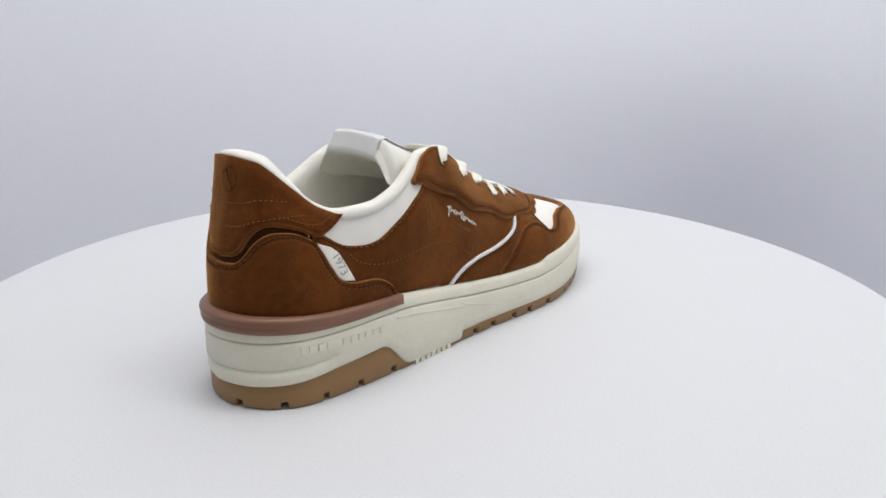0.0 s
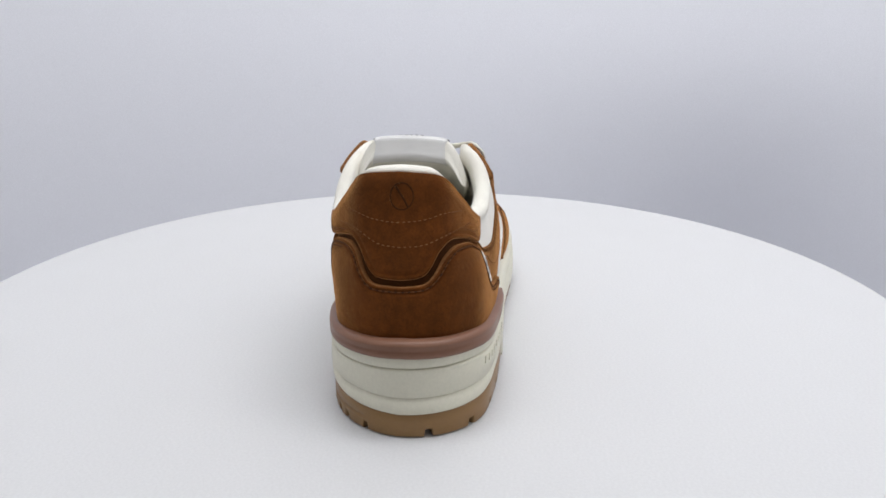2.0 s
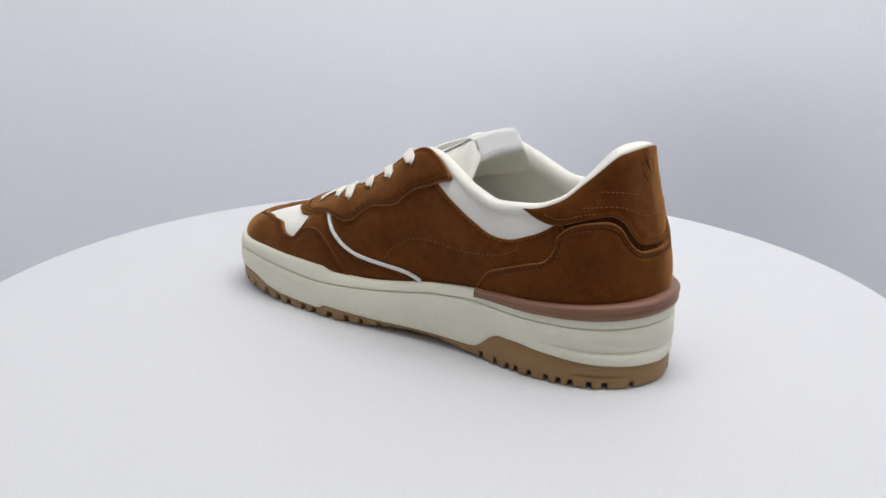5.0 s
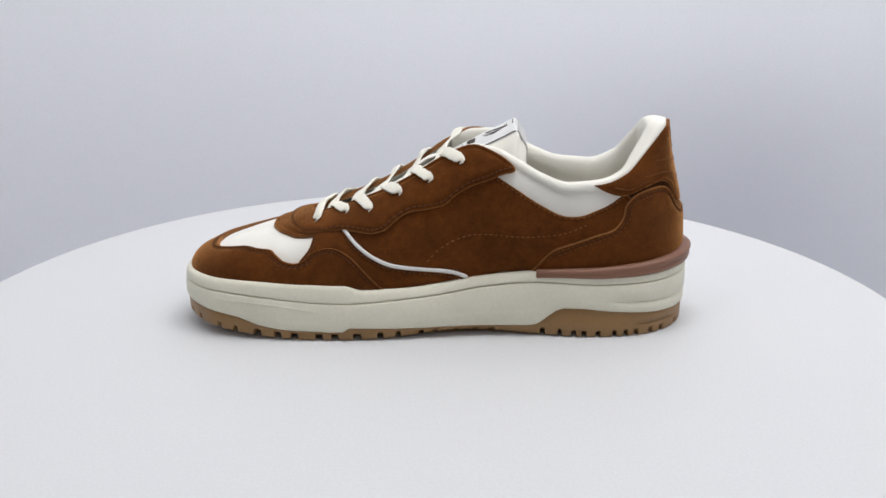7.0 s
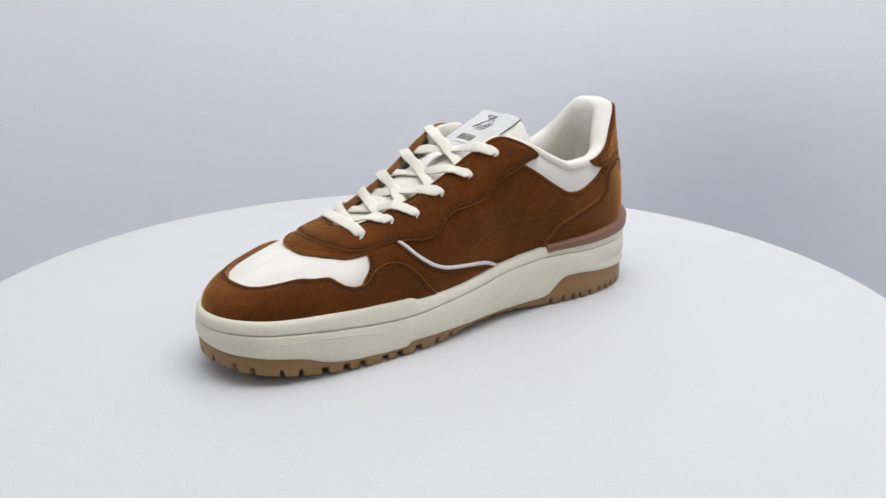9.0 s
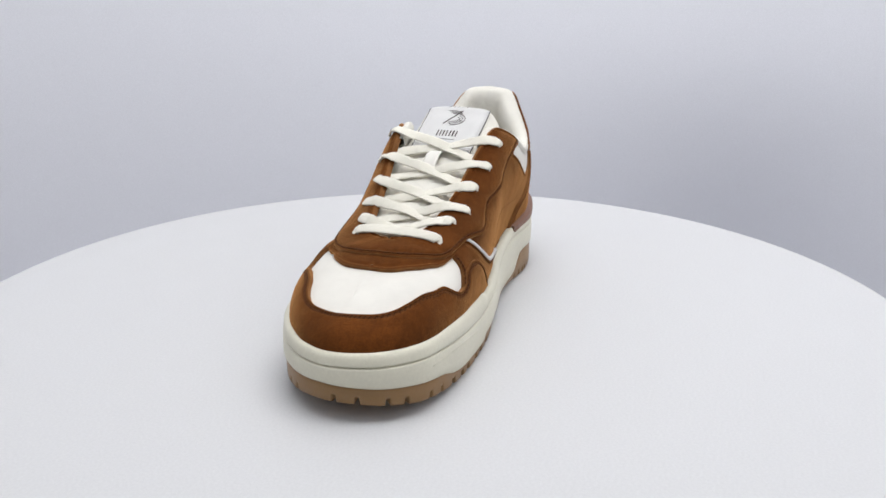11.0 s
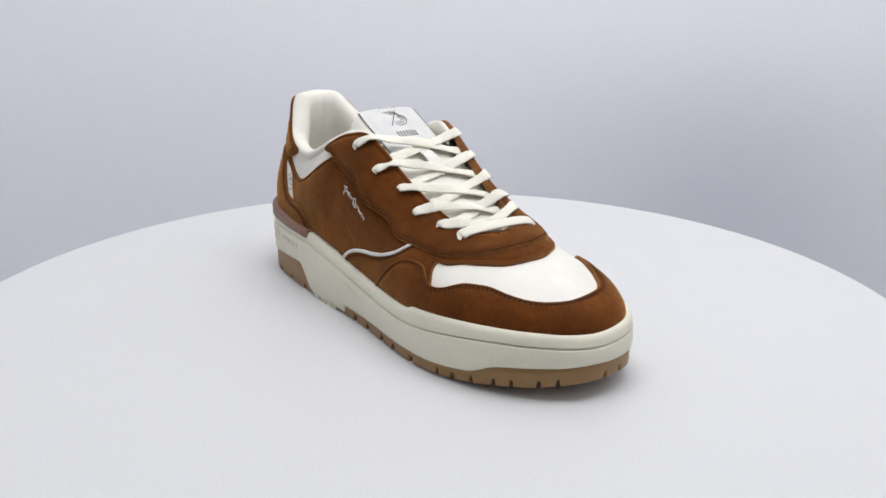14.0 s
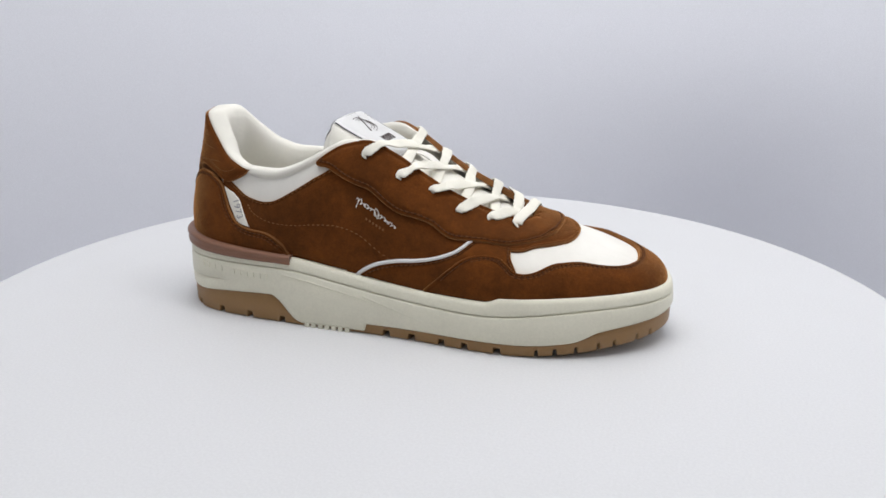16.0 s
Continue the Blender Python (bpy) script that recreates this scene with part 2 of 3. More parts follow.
def tube(path, radius, sides=8, ups=None, flat=1.0):
    """Verts and faces of a closed-ended tube; flat squeezes it along its up direction."""
    path = np.asarray(path, float)
    n = len(path)
    tan = np.gradient(path, axis=0)
    tan /= np.linalg.norm(tan, axis=1)[:, None] + 1e-9
    ups = np.tile([0, 0, 1.0], (n, 1)) if ups is None else np.asarray(ups, float)
    side = np.cross(tan, ups)
    side /= np.linalg.norm(side, axis=1)[:, None] + 1e-9
    up = np.cross(side, tan)
    radius = np.broadcast_to(np.asarray(radius, float), n)
    V = []
    for i in range(n):
        for k in range(sides):
            q = 2 * math.pi * (k + 0.5) / sides
            c, s = math.cos(q), math.sin(q)
            c, s = np.sign(c) * abs(c) ** 0.7, np.sign(s) * abs(s) ** 0.7
            V.append(path[i] + radius[i] * (side[i] * c + up[i] * s * flat))
    F = [(i * sides + k, i * sides + (k + 1) % sides, (i + 1) * sides + (k + 1) % sides, (i + 1) * sides + k) for i in range(n - 1) for k in range(sides)]
    F.append(tuple(range(sides))[::-1])
    F.append(tuple((n - 1) * sides + k for k in range(sides)))
    return V, F


def joined(pieces):
    V, F = [], []
    for v, f in pieces:
        b = len(V)
        V.extend(v)
        F.extend(tuple(i + b for i in q) for q in f)
    return V, F


def box(centre, ax, ay, az):
    c, ax, ay, az = (np.asarray(k, float) for k in (centre, ax, ay, az))
    V = [c + sx * ax + sy * ay + sz * az for sx in (-1, 1) for sy in (-1, 1) for sz in (-1, 1)]
    return V, [(0, 1, 3, 2), (4, 6, 7, 5), (0, 4, 5, 1), (2, 3, 7, 6), (0, 2, 6, 4), (1, 5, 7, 3)]


SU, SV = 345.0, 66.0


def resample(path, step):
    path = np.asarray(path, float)
    s = np.concatenate([[0], np.cumsum(np.linalg.norm(np.diff(path, axis=0), axis=1))])
    n = max(2, int(round(s[-1] / step)) + 1)
    t = np.linspace(0, s[-1], n)
    return np.column_stack([np.interp(t, s, path[:, k]) for k in range(path.shape[1])])


def curve_uv(points, step=1.5):
    """A smooth line on the upper through (U, v) points, in the flattened millimetres of the panels."""
    p = np.array(points, float) * (SU, SV)
    return resample(smooth_loop(p, False, 12) if len(p) > 2 else p, step)


def inside_of(loop, pts):
    x, y = pts[:, 0][:, None], pts[:, 1][:, None]
    x0, y0 = loop[:, 0], loop[:, 1]
    x1, y1 = np.roll(x0, -1), np.roll(y0, -1)
    hit = ((y0 > y) != (y1 > y)) & (x < (x1 - x0) * (y - y0) / (y1 - y0 + 1e-12) + x0)
    return hit.sum(1) % 2 == 1


def edge_distance(loop, pts, used):
    a, b = loop, np.roll(loop, -1, 0)
    a, b = a[used], b[used]
    d = b - a
    w = pts[:, None] - a[None]
    t = np.clip((w * d[None]).sum(2) / ((d * d).sum(1)[None] + 1e-12), 0, 1)
    return np.linalg.norm(w - t[..., None] * d[None], axis=2).min(1)


from mathutils.geometry import delaunay_2d_cdt


def panel_mesh(segments, lift, edge=1.3, groove=0.65):
    """A leather panel laid on the upper. Its outline is made of smooth segments; one whose tag is "join" meets another panel."""
    loop, free = [], []
    for pts, tag in segments:
        c = curve_uv(pts)
        loop.extend(c[:-1])
        free.extend([tag != "join"] * (len(c) - 1))
    loop, free = np.array(loop), np.array(free)
    area = 0.5 * (loop[:, 0] * np.roll(loop[:, 1], -1) - np.roll(loop[:, 0], -1) * loop[:, 1]).sum()
    if area < 0:
        loop, free = loop[::-1], np.roll(free[::-1], -1)
    n = len(loop)
    d = np.roll(loop, -1, 0) - np.roll(loop, 1, 0)
    nin = np.stack([-d[:, 1], d[:, 0]], 1)
    nin /= np.linalg.norm(nin, axis=1)[:, None] + 1e-9
    extra = [loop[free] + nin[free] * r for r in (0.45, 1.1, 1.8, 2.4, 3.2)] if free.any() else []
    lo, hi = loop.min(0), loop.max(0)
    gx, gy = np.meshgrid(np.arange(lo[0], hi[0], 2.8), np.arange(lo[1], hi[1], 2.4))
    g = np.column_stack([(gx + (np.arange(gx.shape[0]) % 2)[:, None] * 1.4).ravel(), gy.ravel()])
    g = g[inside_of(loop, g)]
    g = g[edge_distance(loop, g, np.ones(n, bool)) > 4.2]
    ring = np.concatenate(extra) if extra else np.zeros((0, 2))
    if len(ring):
        rr = np.repeat([0.45, 1.1, 1.8, 2.4, 3.2], [len(e) for e in extra])
        ok = inside_of(loop, ring) & (edge_distance(loop, ring, np.ones(n, bool)) > rr * 0.8)
        ring = ring[ok]
    pts = np.concatenate([loop, ring, g])
    out = delaunay_2d_cdt([Vector(q) for q in pts], [], [list(range(n))], 1, 1e-5)
    P = np.array([(q.x, q.y) for q in out[0]])
    tri = [tuple(f) for f in out[2]]
    dist = edge_distance(loop, P, free) if free.any() else np.full(len(P), 9.0)
    k = np.clip(dist / edge, 0, 1)
    h = lift * (0.55 + 0.45 * np.sqrt(1 - (1 - k) ** 2)) - groove * np.exp(-((dist - 2.3) / .65) ** 2)
    X = upper(P[:, 0] / SU, P[:, 1] / SV, h)
    wob = np.array([noise.noise(Vector(q) * 0.07) for q in X]) * 0.35 * np.clip(dist / 6, 0, 1)
    X = upper(P[:, 0] / SU, P[:, 1] / SV, h + wob)
    V = list(X)
    F = list(tri)
    raw = [int(dist[list(t)].mean() < .62) for t in tri]
    # the cut edge goes down to the layer below
    count = {}
    for t in tri:
        for i in range(3):
            e = (t[i], t[(i + 1) % 3])
            count[e] = 1
    rim = [e for e in count if (e[1], e[0]) not in count]
    seam = (P[:, 1] > SV * .9995) & (np.abs(P[:, 0] / SU - 1) < .2102)
    rim = [e for e in rim if not (seam[e[0]] and seam[e[1]])]
    ids = sorted({i for e in rim for i in e})
    low = {i: len(V) + k for k, i in enumerate(ids)}
    V.extend(upper(P[ids, 0] / SU, P[ids, 1] / SV, -0.5))
    for e in rim:
        q = (e[1], e[0], low[e[0]], low[e[1]])
        F.append(q)
        raw.append(int(max(dist[e[0]], dist[e[1]]) < .02))
    return V, F, raw


def panel(name, segments, lift, mat, parent, label="", edge=1.3, groove=0.65):
    if isinstance(segments[0], tuple):
        V, F, raw = panel_mesh(segments, lift, edge, groove)
    else:
        made = [panel_mesh(s, lift, edge, groove) for s in segments]
        V, F = joined([m[:2] for m in made])
        raw = [r for m in made for r in m[2]]
    worn = mat is SUEDE
    ob = mesh_part(name, V, F, mat, parent, label, weld=not isinstance(segments[0], tuple), slots=raw if worn else None)
    if worn:
        # the cut edges show the raw leather
        ob.data.materials.append(RAW_EDGE)
    return ob


_gu, _gv = np.repeat(np.arange(600) / 300.0, 50), np.tile(np.linspace(0.1, 1, 50), 600)
_gp = upper(_gu, _gv)


def plan_uv(x, y):
    """The (U, v) of the point of the upper that lies at (x, y) seen from above, near the toe."""
    d = (_gp[:, 0] - x) ** 2 + (_gp[:, 1] - y) ** 2 + 1e9 * (_gp[:, 0] < 45)
    k = int(np.argmin(d))
    q = np.array([_gu[k], _gv[k]])
    for _ in range(12):
        e = 1e-4
        p = upper([q[0], q[0] + e, q[0]], [q[1], q[1], q[1] - e])[:, :2]
        J = np.column_stack([(p[1] - p[0]) / e, (p[0] - p[2]) / e])
        step = np.linalg.lstsq(J, np.array([x, y]) - p[0], rcond=1e-3)[0]
        q = q + np.clip(step, -.01, .01)
        q[1] = min(max(q[1], 0.05), 1.0)
    return (float(q[0]), float(q[1]))


def surface_frame(U, v, lift):
    p = upper([U], [v], lift)[0]
    n = upper([U], [v], lift + 1.0)[0] - p
    return p, n / np.linalg.norm(n)


def stitches(points, lift, inset=0.0, pitch=3.0, length=1.5, size=0.34, phase=0.0):
    """A row of short stitches along a line on the upper."""
    c = curve_uv(points, pitch)
    d = np.gradient(c, axis=0)
    nn = np.stack([-d[:, 1], d[:, 0]], 1)
    nn /= np.linalg.norm(nn, axis=1)[:, None] + 1e-9
    c = c + nn * inset
    step = np.diff(c, axis=0)
    mid = c[:-1] + step * (0.5 + phase)
    keep = (mid[:, 1] < SV * 0.995) & (mid[:, 1] > 0)
    mid, step = mid[keep], step[keep]
    a, b, m = ((mid + step * k * length / pitch) / (SU, SV) for k in (-0.5, 0.5, 0.0))
    A, B, M = (upper(q[:, 0], q[:, 1], lift) for q in (a, b, m))
    N = upper(m[:, 0], m[:, 1], lift + 1.0) - M
    ax = (B - A) / 2
    return joined([tube([M[i] - ax[i] - N[i] * 0.15, M[i] - ax[i] * 0.5 + N[i] * 0.12, M[i] + ax[i] * 0.5 + N[i] * 0.12, M[i] + ax[i] - N[i] * 0.15],
                        [size * .7, size, size, size * .7], 5, [N[i]] * 4) for i in range(len(M))])


def stitching(rows, lift, parent, mat=None, **kw):
    V, F = joined([stitches(r[0], lift, r[1], **kw) for r in rows])
    slots = None
    if mat is not None:
        # dark bits between the stitches, coloured as the shade in the needle holes
        thread = len(F)
        V, F = joined([(V, F)] + [stitches(r[0], lift - .05, r[1], pitch=3.0, length=1.0, size=.36, phase=.5) for r in rows])
        slots = [0] * thread + [1] * (len(F) - thread)
    ob = mesh_part("stitching", V, F, MID_THREAD if mat else THREAD, parent, "row of short brown stitches", kind="stuff", slots=slots)
    if mat is not None:
        ob.data.materials.append(mat)
    return ob
# ---- the sneaker ----
shoe = tagged(new("sneaker"), "brown suede and cream canvas low-top sneaker on the white turntable", "shoe")

# sole
NU = 1440
Us = np.arange(NU) * 2.0 / NU
SA, SIN = fold(Us)
SO, SN = outline(Us), outward(Us)
gum_top = np.where(SIN, GUM_IN(SA), GUM_OUT(SA))
bite = np.where(SIN, BITE_IN(SA), BITE_OUT(SA)) + 1.5


def step_between(x, a, b):
    t = np.clip((x - a) / (b - a), 0, 1)
    return t * t * (3 - 2 * t)


lip = 2.8 * step_between(Us, .662, .69) * (1 - step_between(Us, 1.372, 1.40))


def ring(rows, pick=None):
    idx = np.arange(NU) if pick is None else pick
    V = np.stack([np.column_stack([SO + SN * np.broadcast_to(off, NU)[:, None], np.broadcast_to(z, NU)])[idx] for off, z in rows], 1)
    return V.reshape(-1, 3), grid_faces(len(idx), len(rows), pick is None)


# tread gaps cut into the outsole: from, to, spacing and width, along the outline
cut = np.zeros(NU, bool)
for a0, a1, gap, width in ((0.035, 0.30, .066, .011), (.49, .72, .048, .012), (.745, .98, .034, .006), (1.02, 1.22, .034, .007),
                           (1.225, 1.42, .033, .013), (1.43, 1.64, .031, .009), (1.70, 1.885, .0225, .008), (1.90, 1.99, .048, .009)):
    for c in np.arange(a0, a1, gap):
        cut |= np.abs(Us - c - .004 * math.sin(c * 77)) < width / 2
g0 = GROUND(SO[:, 0])
arch = np.exp(-((Us - 1.565) / .105) ** 2)
g1 = np.minimum(g0 + 2.6 * arch, gum_top - 1.2)
gz = np.where(cut, np.minimum(g1 + 3.4, gum_top - 0.6), g1)
gi = np.where(cut, -2.6, 0) - 4.5 * arch
# a moulded slit in the inner side of the heel
slit = np.where(SIN, np.clip((SA - .05) / .05, 0, 1) * np.clip((.15 - SA) / .02, 0, 1), 0)
V, F = ring([(-40, g0 + .6), (-9, g0), (-3.0 + gi, gz), (-1.5 + gi, gz + .2), (-.9 + (gi - np.where(cut, -2.6, 0)) * .8, np.minimum(gz + .5, gum_top - .5)), (-.5 + (gi - np.where(cut, -2.6, 0)) * .5, np.minimum(gz + 1.4, gum_top - .3)), (-.4, np.minimum(g0 + 5.6, gum_top - .2)),
             (-.4, np.minimum(g0 + 6.4, gum_top - .18)), (-.4 - 1.6 * slit, np.minimum(g0 + 7.0, gum_top - .14)), (-.4, np.minimum(g0 + 7.6, gum_top - .1)),
             (-.5, gum_top), (-1.2, gum_top + .5), (-5, gum_top + .5)])
outsole = mesh_part("outsole", V, F, GUM, shoe, "tan gum rubber outsole with notched tread")

groove = bite - pchip([0, .1, .2, .28, .35, .5, .65, .75, .85, 1], [13, 11.6, 9.2, 7.6, 7, 7, 7.6, 6, 4, 3.4])(SA)
groove = groove + np.where(SIN, pchip([.25, .35, .5, .62], [0, 1.4, 1.4, 0])(np.clip(SA, .25, .62)), 0)
low = gum_top * .62 + groove * .38
heel = 1 - step_between(SA, .16, .2)
V, F = ring([(-5, gum_top), (-1.2, gum_top - .1), (-.2, gum_top + .5), (.5, gum_top + 1.8),
             (.8 - .2 * heel, low - .9), (.75 - 1.1 * heel, low - .1), (.75 - 1.1 * heel, low + .2), (.8, low + .9),
             (.55, groove - 1.0), (.35, groove - .5), (-.9, groove - .2), (-2.2, groove), (-.9, groove + .2), (.2, groove + .5), (.2, groove + 1.2),
             (-.3, bite + lip - 2.4), (-1.1, bite + lip - .8), (-2.3, bite + lip), (-4.0, bite + lip - .1), (-9, bite + lip - 1.5), (-40, bite - 4)])
midsole = mesh_part("midsole", V, F, RUBBER, shoe, "cream rubber midsole with a scored line")

# shallow moulded ridges and an illegible raised mark on the outer flank
for k in range(11):
    if k == 4:
        continue
    Uk = 0.135 + k * .0135
    i = int(Uk * NU / 2)
    c = np.array([*(SO[i] + SN[i] * .55), groove[i] - 4.2 - k * .2])
    tx = np.array([-SN[i][1], SN[i][0], 0.0])
    V, F = box(c, tx * 1.5, np.array([*SN[i], 0]) * .6, np.array([0, 0, 1.7]))
    mesh_part("embossed_bar", V, F, RUBBER, midsole, smooth=False)
for k in range(7):
    i = int((.345 + k * .0125) * NU / 2)
    tx = np.array([-SN[i][1], SN[i][0], 0.0])
    V, F = box(np.array([*(SO[i] - SN[i] * 1.6), 1.4]), tx * 1.4, np.array([*SN[i], 0]) * 2.2, np.array([0, 0, 1.4]))
    mesh_part("arch_tooth", V, F, RUBBER, midsole, smooth=False)

for a0, a1, drop, sgn in ((.45, .56, 14, 1), (.30, .46, 5, 1), (1.16, 1.33, 5, -1)):
    path = []
    for Uk in np.linspace(a0, a1, 26):
        i = int(Uk * NU / 2) % NU
        f = (Uk - a0) / (a1 - a0)
        z = (groove[i] - 3.5 - drop * .45 * f) if sgn > 0 else (groove[i] - 5.2 + 1.6 * math.sin(f * math.pi))
        path.append((*(SO[i] + SN[i] * .5), z))
    V, F = tube(path, .42, 6)
    mesh_part("moulded_ridge", V, F, RUBBER, midsole)

# heel clip
pick = np.array([i % NU for i in range(int((1.683 - 2) * NU / 2), int(.317 * NU / 2) + 1)])
fade = np.minimum(1, np.minimum(np.abs(SA - .318) / .02, 1))
back = 1 - step_between(SA, .0, .16)
h = np.where(SIN, pchip([0, .1, .2, .3, .32], [7.6, 6.6, 5, 3.2, 3])(SA), pchip([0, .1, .2, .3, .32], [7.6, 7, 5.6, 4, 3.6])(SA))
V, F = ring([(-6, bite + .8), (-3.2, bite + 1.2), (.2 * fade + .5 * back, bite + .9), (1.0 * fade + 1.3 * back, bite - .2), (1.2 * fade + 1.5 * back, bite - 1.4), (.8 * fade + .7 * back, bite - h * .45),
             (1.0 * fade + .7 * back, bite - h * .55), (1.2 * fade + 1.1 * back, bite - h * .7), (1.1 * fade + .6 * back, bite - h * .95), (.9, bite - h), (-4, bite - h)], pick)
n_ = 11
F = list(F) + [tuple(range(n_))[::-1], tuple(len(V) - n_ + k for k in range(n_))]
mesh_part("heel_clip", V, F, CLIP, shoe, "rose-brown moulded plastic clip round the heel")

# shell under all panels: the canvas shows at the toe box and below the collar
nv = 26
UU, VV = np.repeat(np.arange(480) / 240.0, nv), np.tile(np.linspace(0, 1, nv), 480)
mesh_part("canvas_upper", upper(UU, VV), grid_faces(480, nv, True), CANVAS, shoe, "cream canvas vamp and collar panels", weld=True)

# side panels
out_q_top = [(.150, .78), (.185, .735), (.223, .65), (.255, .605), (.275, .62), (.303, .685), (.335, .745), (.377, .79), (.42, .82)]
out_q_front = [(.66, .72), (.64, .64), (.60, .35), (.53, .12), (.45, -.02)]
in_q_top = [(1.845, .82), (1.826, .79), (1.777, .70), (1.748, .625), (1.722, .63), (1.682, .69), (1.631, .755), (1.594, .79), (1.56, .82)]
in_q_front = [(1.35, .70), (1.37, .55), (1.42, .2), (1.50, .06), (1.59, -.02)]
q1 = panel("quarter_panel", [(out_q_top, ""), ([(.42, .82), (.55, .80), (.66, .72)], ""), (out_q_front, ""), ([(.45, -.02), (.28, -.02), (.12, .02)], ""), ([(.12, .02), (.13, .4), (.150, .78)], "")],
           0.9, SUEDE, shoe, "brown suede side panel")
stitching([(out_q_top, -1.6), ([(.225, .55), (.235, .46), (.258, .38), (.30, .335), (.364, .335), (.414, .31), (.444, .27), (.47, .215), (.497, .17)], 0)], 0.92, q1, size=.27)
q2 = panel("quarter_panel", [(in_q_top, ""), ([(1.56, .82), (1.45, .80), (1.35, .70)], ""), (in_q_front, ""), ([(1.59, -.02), (1.75, -.02), (1.88, .02)], ""), ([(1.88, .02), (1.87, .4), (1.845, .82)], "")],
           0.9, SUEDE, shoe, "brown suede side panel")
stitching([(in_q_top, 1.6), ([(1.504, .16), (1.526, .25), (1.557, .295), (1.597, .315), (1.65, .325), (1.69, .36), (1.732, .43), (1.76, .52)], 0)], 0.88, q2, size=.25)

# overlays between the piping and the toe cap
out_stripe = [(.432, -.02), (.449, .045), (.47, .105), (.505, .175), (.543, .24), (.579, .33), (.605, .44), (.621, .59), (.63, .68)]
in_stripe = [(1.582, -.02), (1.563, .03), (1.546, .065), (1.509, .11), (1.472, .155), (1.445, .2), (1.417, .29), (1.393, .42), (1.378, .55), (1.368, .66)]
o1 = panel("side_overlay", [(out_stripe, ""), ([(.63, .68), (.66, .70), (.690, .66)], ""), ([(.690, .66), (.694, .5), (.712, .28), (.70, .05)], ""), ([(.70, .05), (.6, -.02), (.432, -.02)], "")],
           1.7, SUEDE, shoe, "brown suede overlay edged with white piping")
stitching([(out_stripe[:-1], -2.2), ([(.684, .62), (.688, .5), (.702, .34)], 0)], 1.6, o1, HOLE_SHADE, size=.42)
o2 = panel("side_overlay", [(in_stripe, ""), ([(1.368, .66), (1.34, .72), (1.308, .68)], ""), ([(1.308, .68), (1.308, .45), (1.292, .24), (1.31, .05)], ""), ([(1.31, .05), (1.42, -.02), (1.582, -.02)], "")],
           1.7, SUEDE, shoe, "brown suede overlay edged with white piping")
stitching([(in_stripe[:-1], 2.2), ([(1.317, .6), (1.316, .45), (1.302, .3)], 0)], 1.6, o2, HOLE_SHADE, size=.42)
for line in (out_stripe, in_stripe):
    c = curve_uv(line, 2.0)
    fr = [surface_frame(q[0] / SU, q[1] / SV, 1.3) for q in c]
    V, F = tube([f[0] for f in fr], 1.05, 8, [f[1] for f in fr])
    mesh_part("piping", V, F, PIPING, shoe, "thin glossy white piping")

# toe cap
mud = [(.545, -.03), (.579, .135), (.601, .27), (.624, .41), (.648, .475), (.672, .475), (.692, .40), (.707, .325), (.724, .305), (.744, .325), (.765, .375),
       (.785, .415)] + [plan_uv(*q) for q in ((88, -30), (96, -25.5), (105, -22), (113, -17.5), (119.5, -11), *((123.9 - (.0195 if y < 4 else .0098) * (y - 4) ** 2, y) for y in (-7, -4, -1.5, .5, 2.5, 4, 5.5, 7.5, 10, 13, 17)), (121, 21), (116.5, 27), (109, 31.5), (100, 35), (92, 38.5))] + [(1.222, .40), (1.244, .34),
       (1.264, .285), (1.285, .265), (1.303, .30), (1.314, .385), (1.338, .44), (1.357, .425), (1.38, .33), (1.40, .2), (1.418, .09), (1.442, -.03)]
cap = panel("toe_cap", [(mud, ""), ([(1.442, -.03), (1.2, -.03), (1.0, -.03), (.8, -.03), (.545, -.03)], "")], 2.6, SUEDE, shoe, "brown suede toe cap wrapping the front", 1.3, 0.85)
stitching([(mud[1:-1], -2.3), (mud[3:-4], -3.7)], 2.4, cap, HOLE_SHADE, size=.3)

# heel counter and heel tab; the suede under their seam is darkened as shade
panel("heel_base", [([(1.78, -.03), (1.80, .5), (1.82, .74), (1.86, .86), (1.90, .9), (2.0, .95), (2.1, .9), (2.145, .72), (2.16, .6), (2.18, .3), (2.19, -.03)], ""), ([(2.19, -.03), (2.0, -.03), (1.78, -.03)], "")], 0.5, SUEDE_SHADED, shoe)
counter_top = [(1.672, -.03), (1.693, .12), (1.71, .225), (1.741, .3), (1.777, .375), (1.808, .42), (1.828, .54), (1.837, .67), (1.857, .725), (1.898, .665), (1.921, .605), (1.934, .53), (1.944, .41), (1.957, .345), (1.985, .33),
               (2.01, .33), (2.035, .345), (2.048, .40), (2.060, .49), (2.078, .585), (2.10, .645), (2.125, .675), (2.149, .66), (2.168, .55), (2.187, .4), (2.208, .27), (2.231, .23), (2.272, .215), (2.299, .125), (2.318, -.03)]
counter = panel("heel_counter", [(counter_top, ""), ([(2.318, -.03), (2.15, -.03), (2.0, -.03), (1.85, -.03), (1.672, -.03)], "")], 2.9, SUEDE, shoe, "brown suede heel counter with a dipped top edge", 1.6, 0.85)
stitching([(counter_top[1:-1], -2.2), (counter_top[2:10], -4.2), (counter_top[-8:-1], -4.2)], 2.65, counter, HOLE_SHADE, size=.32)
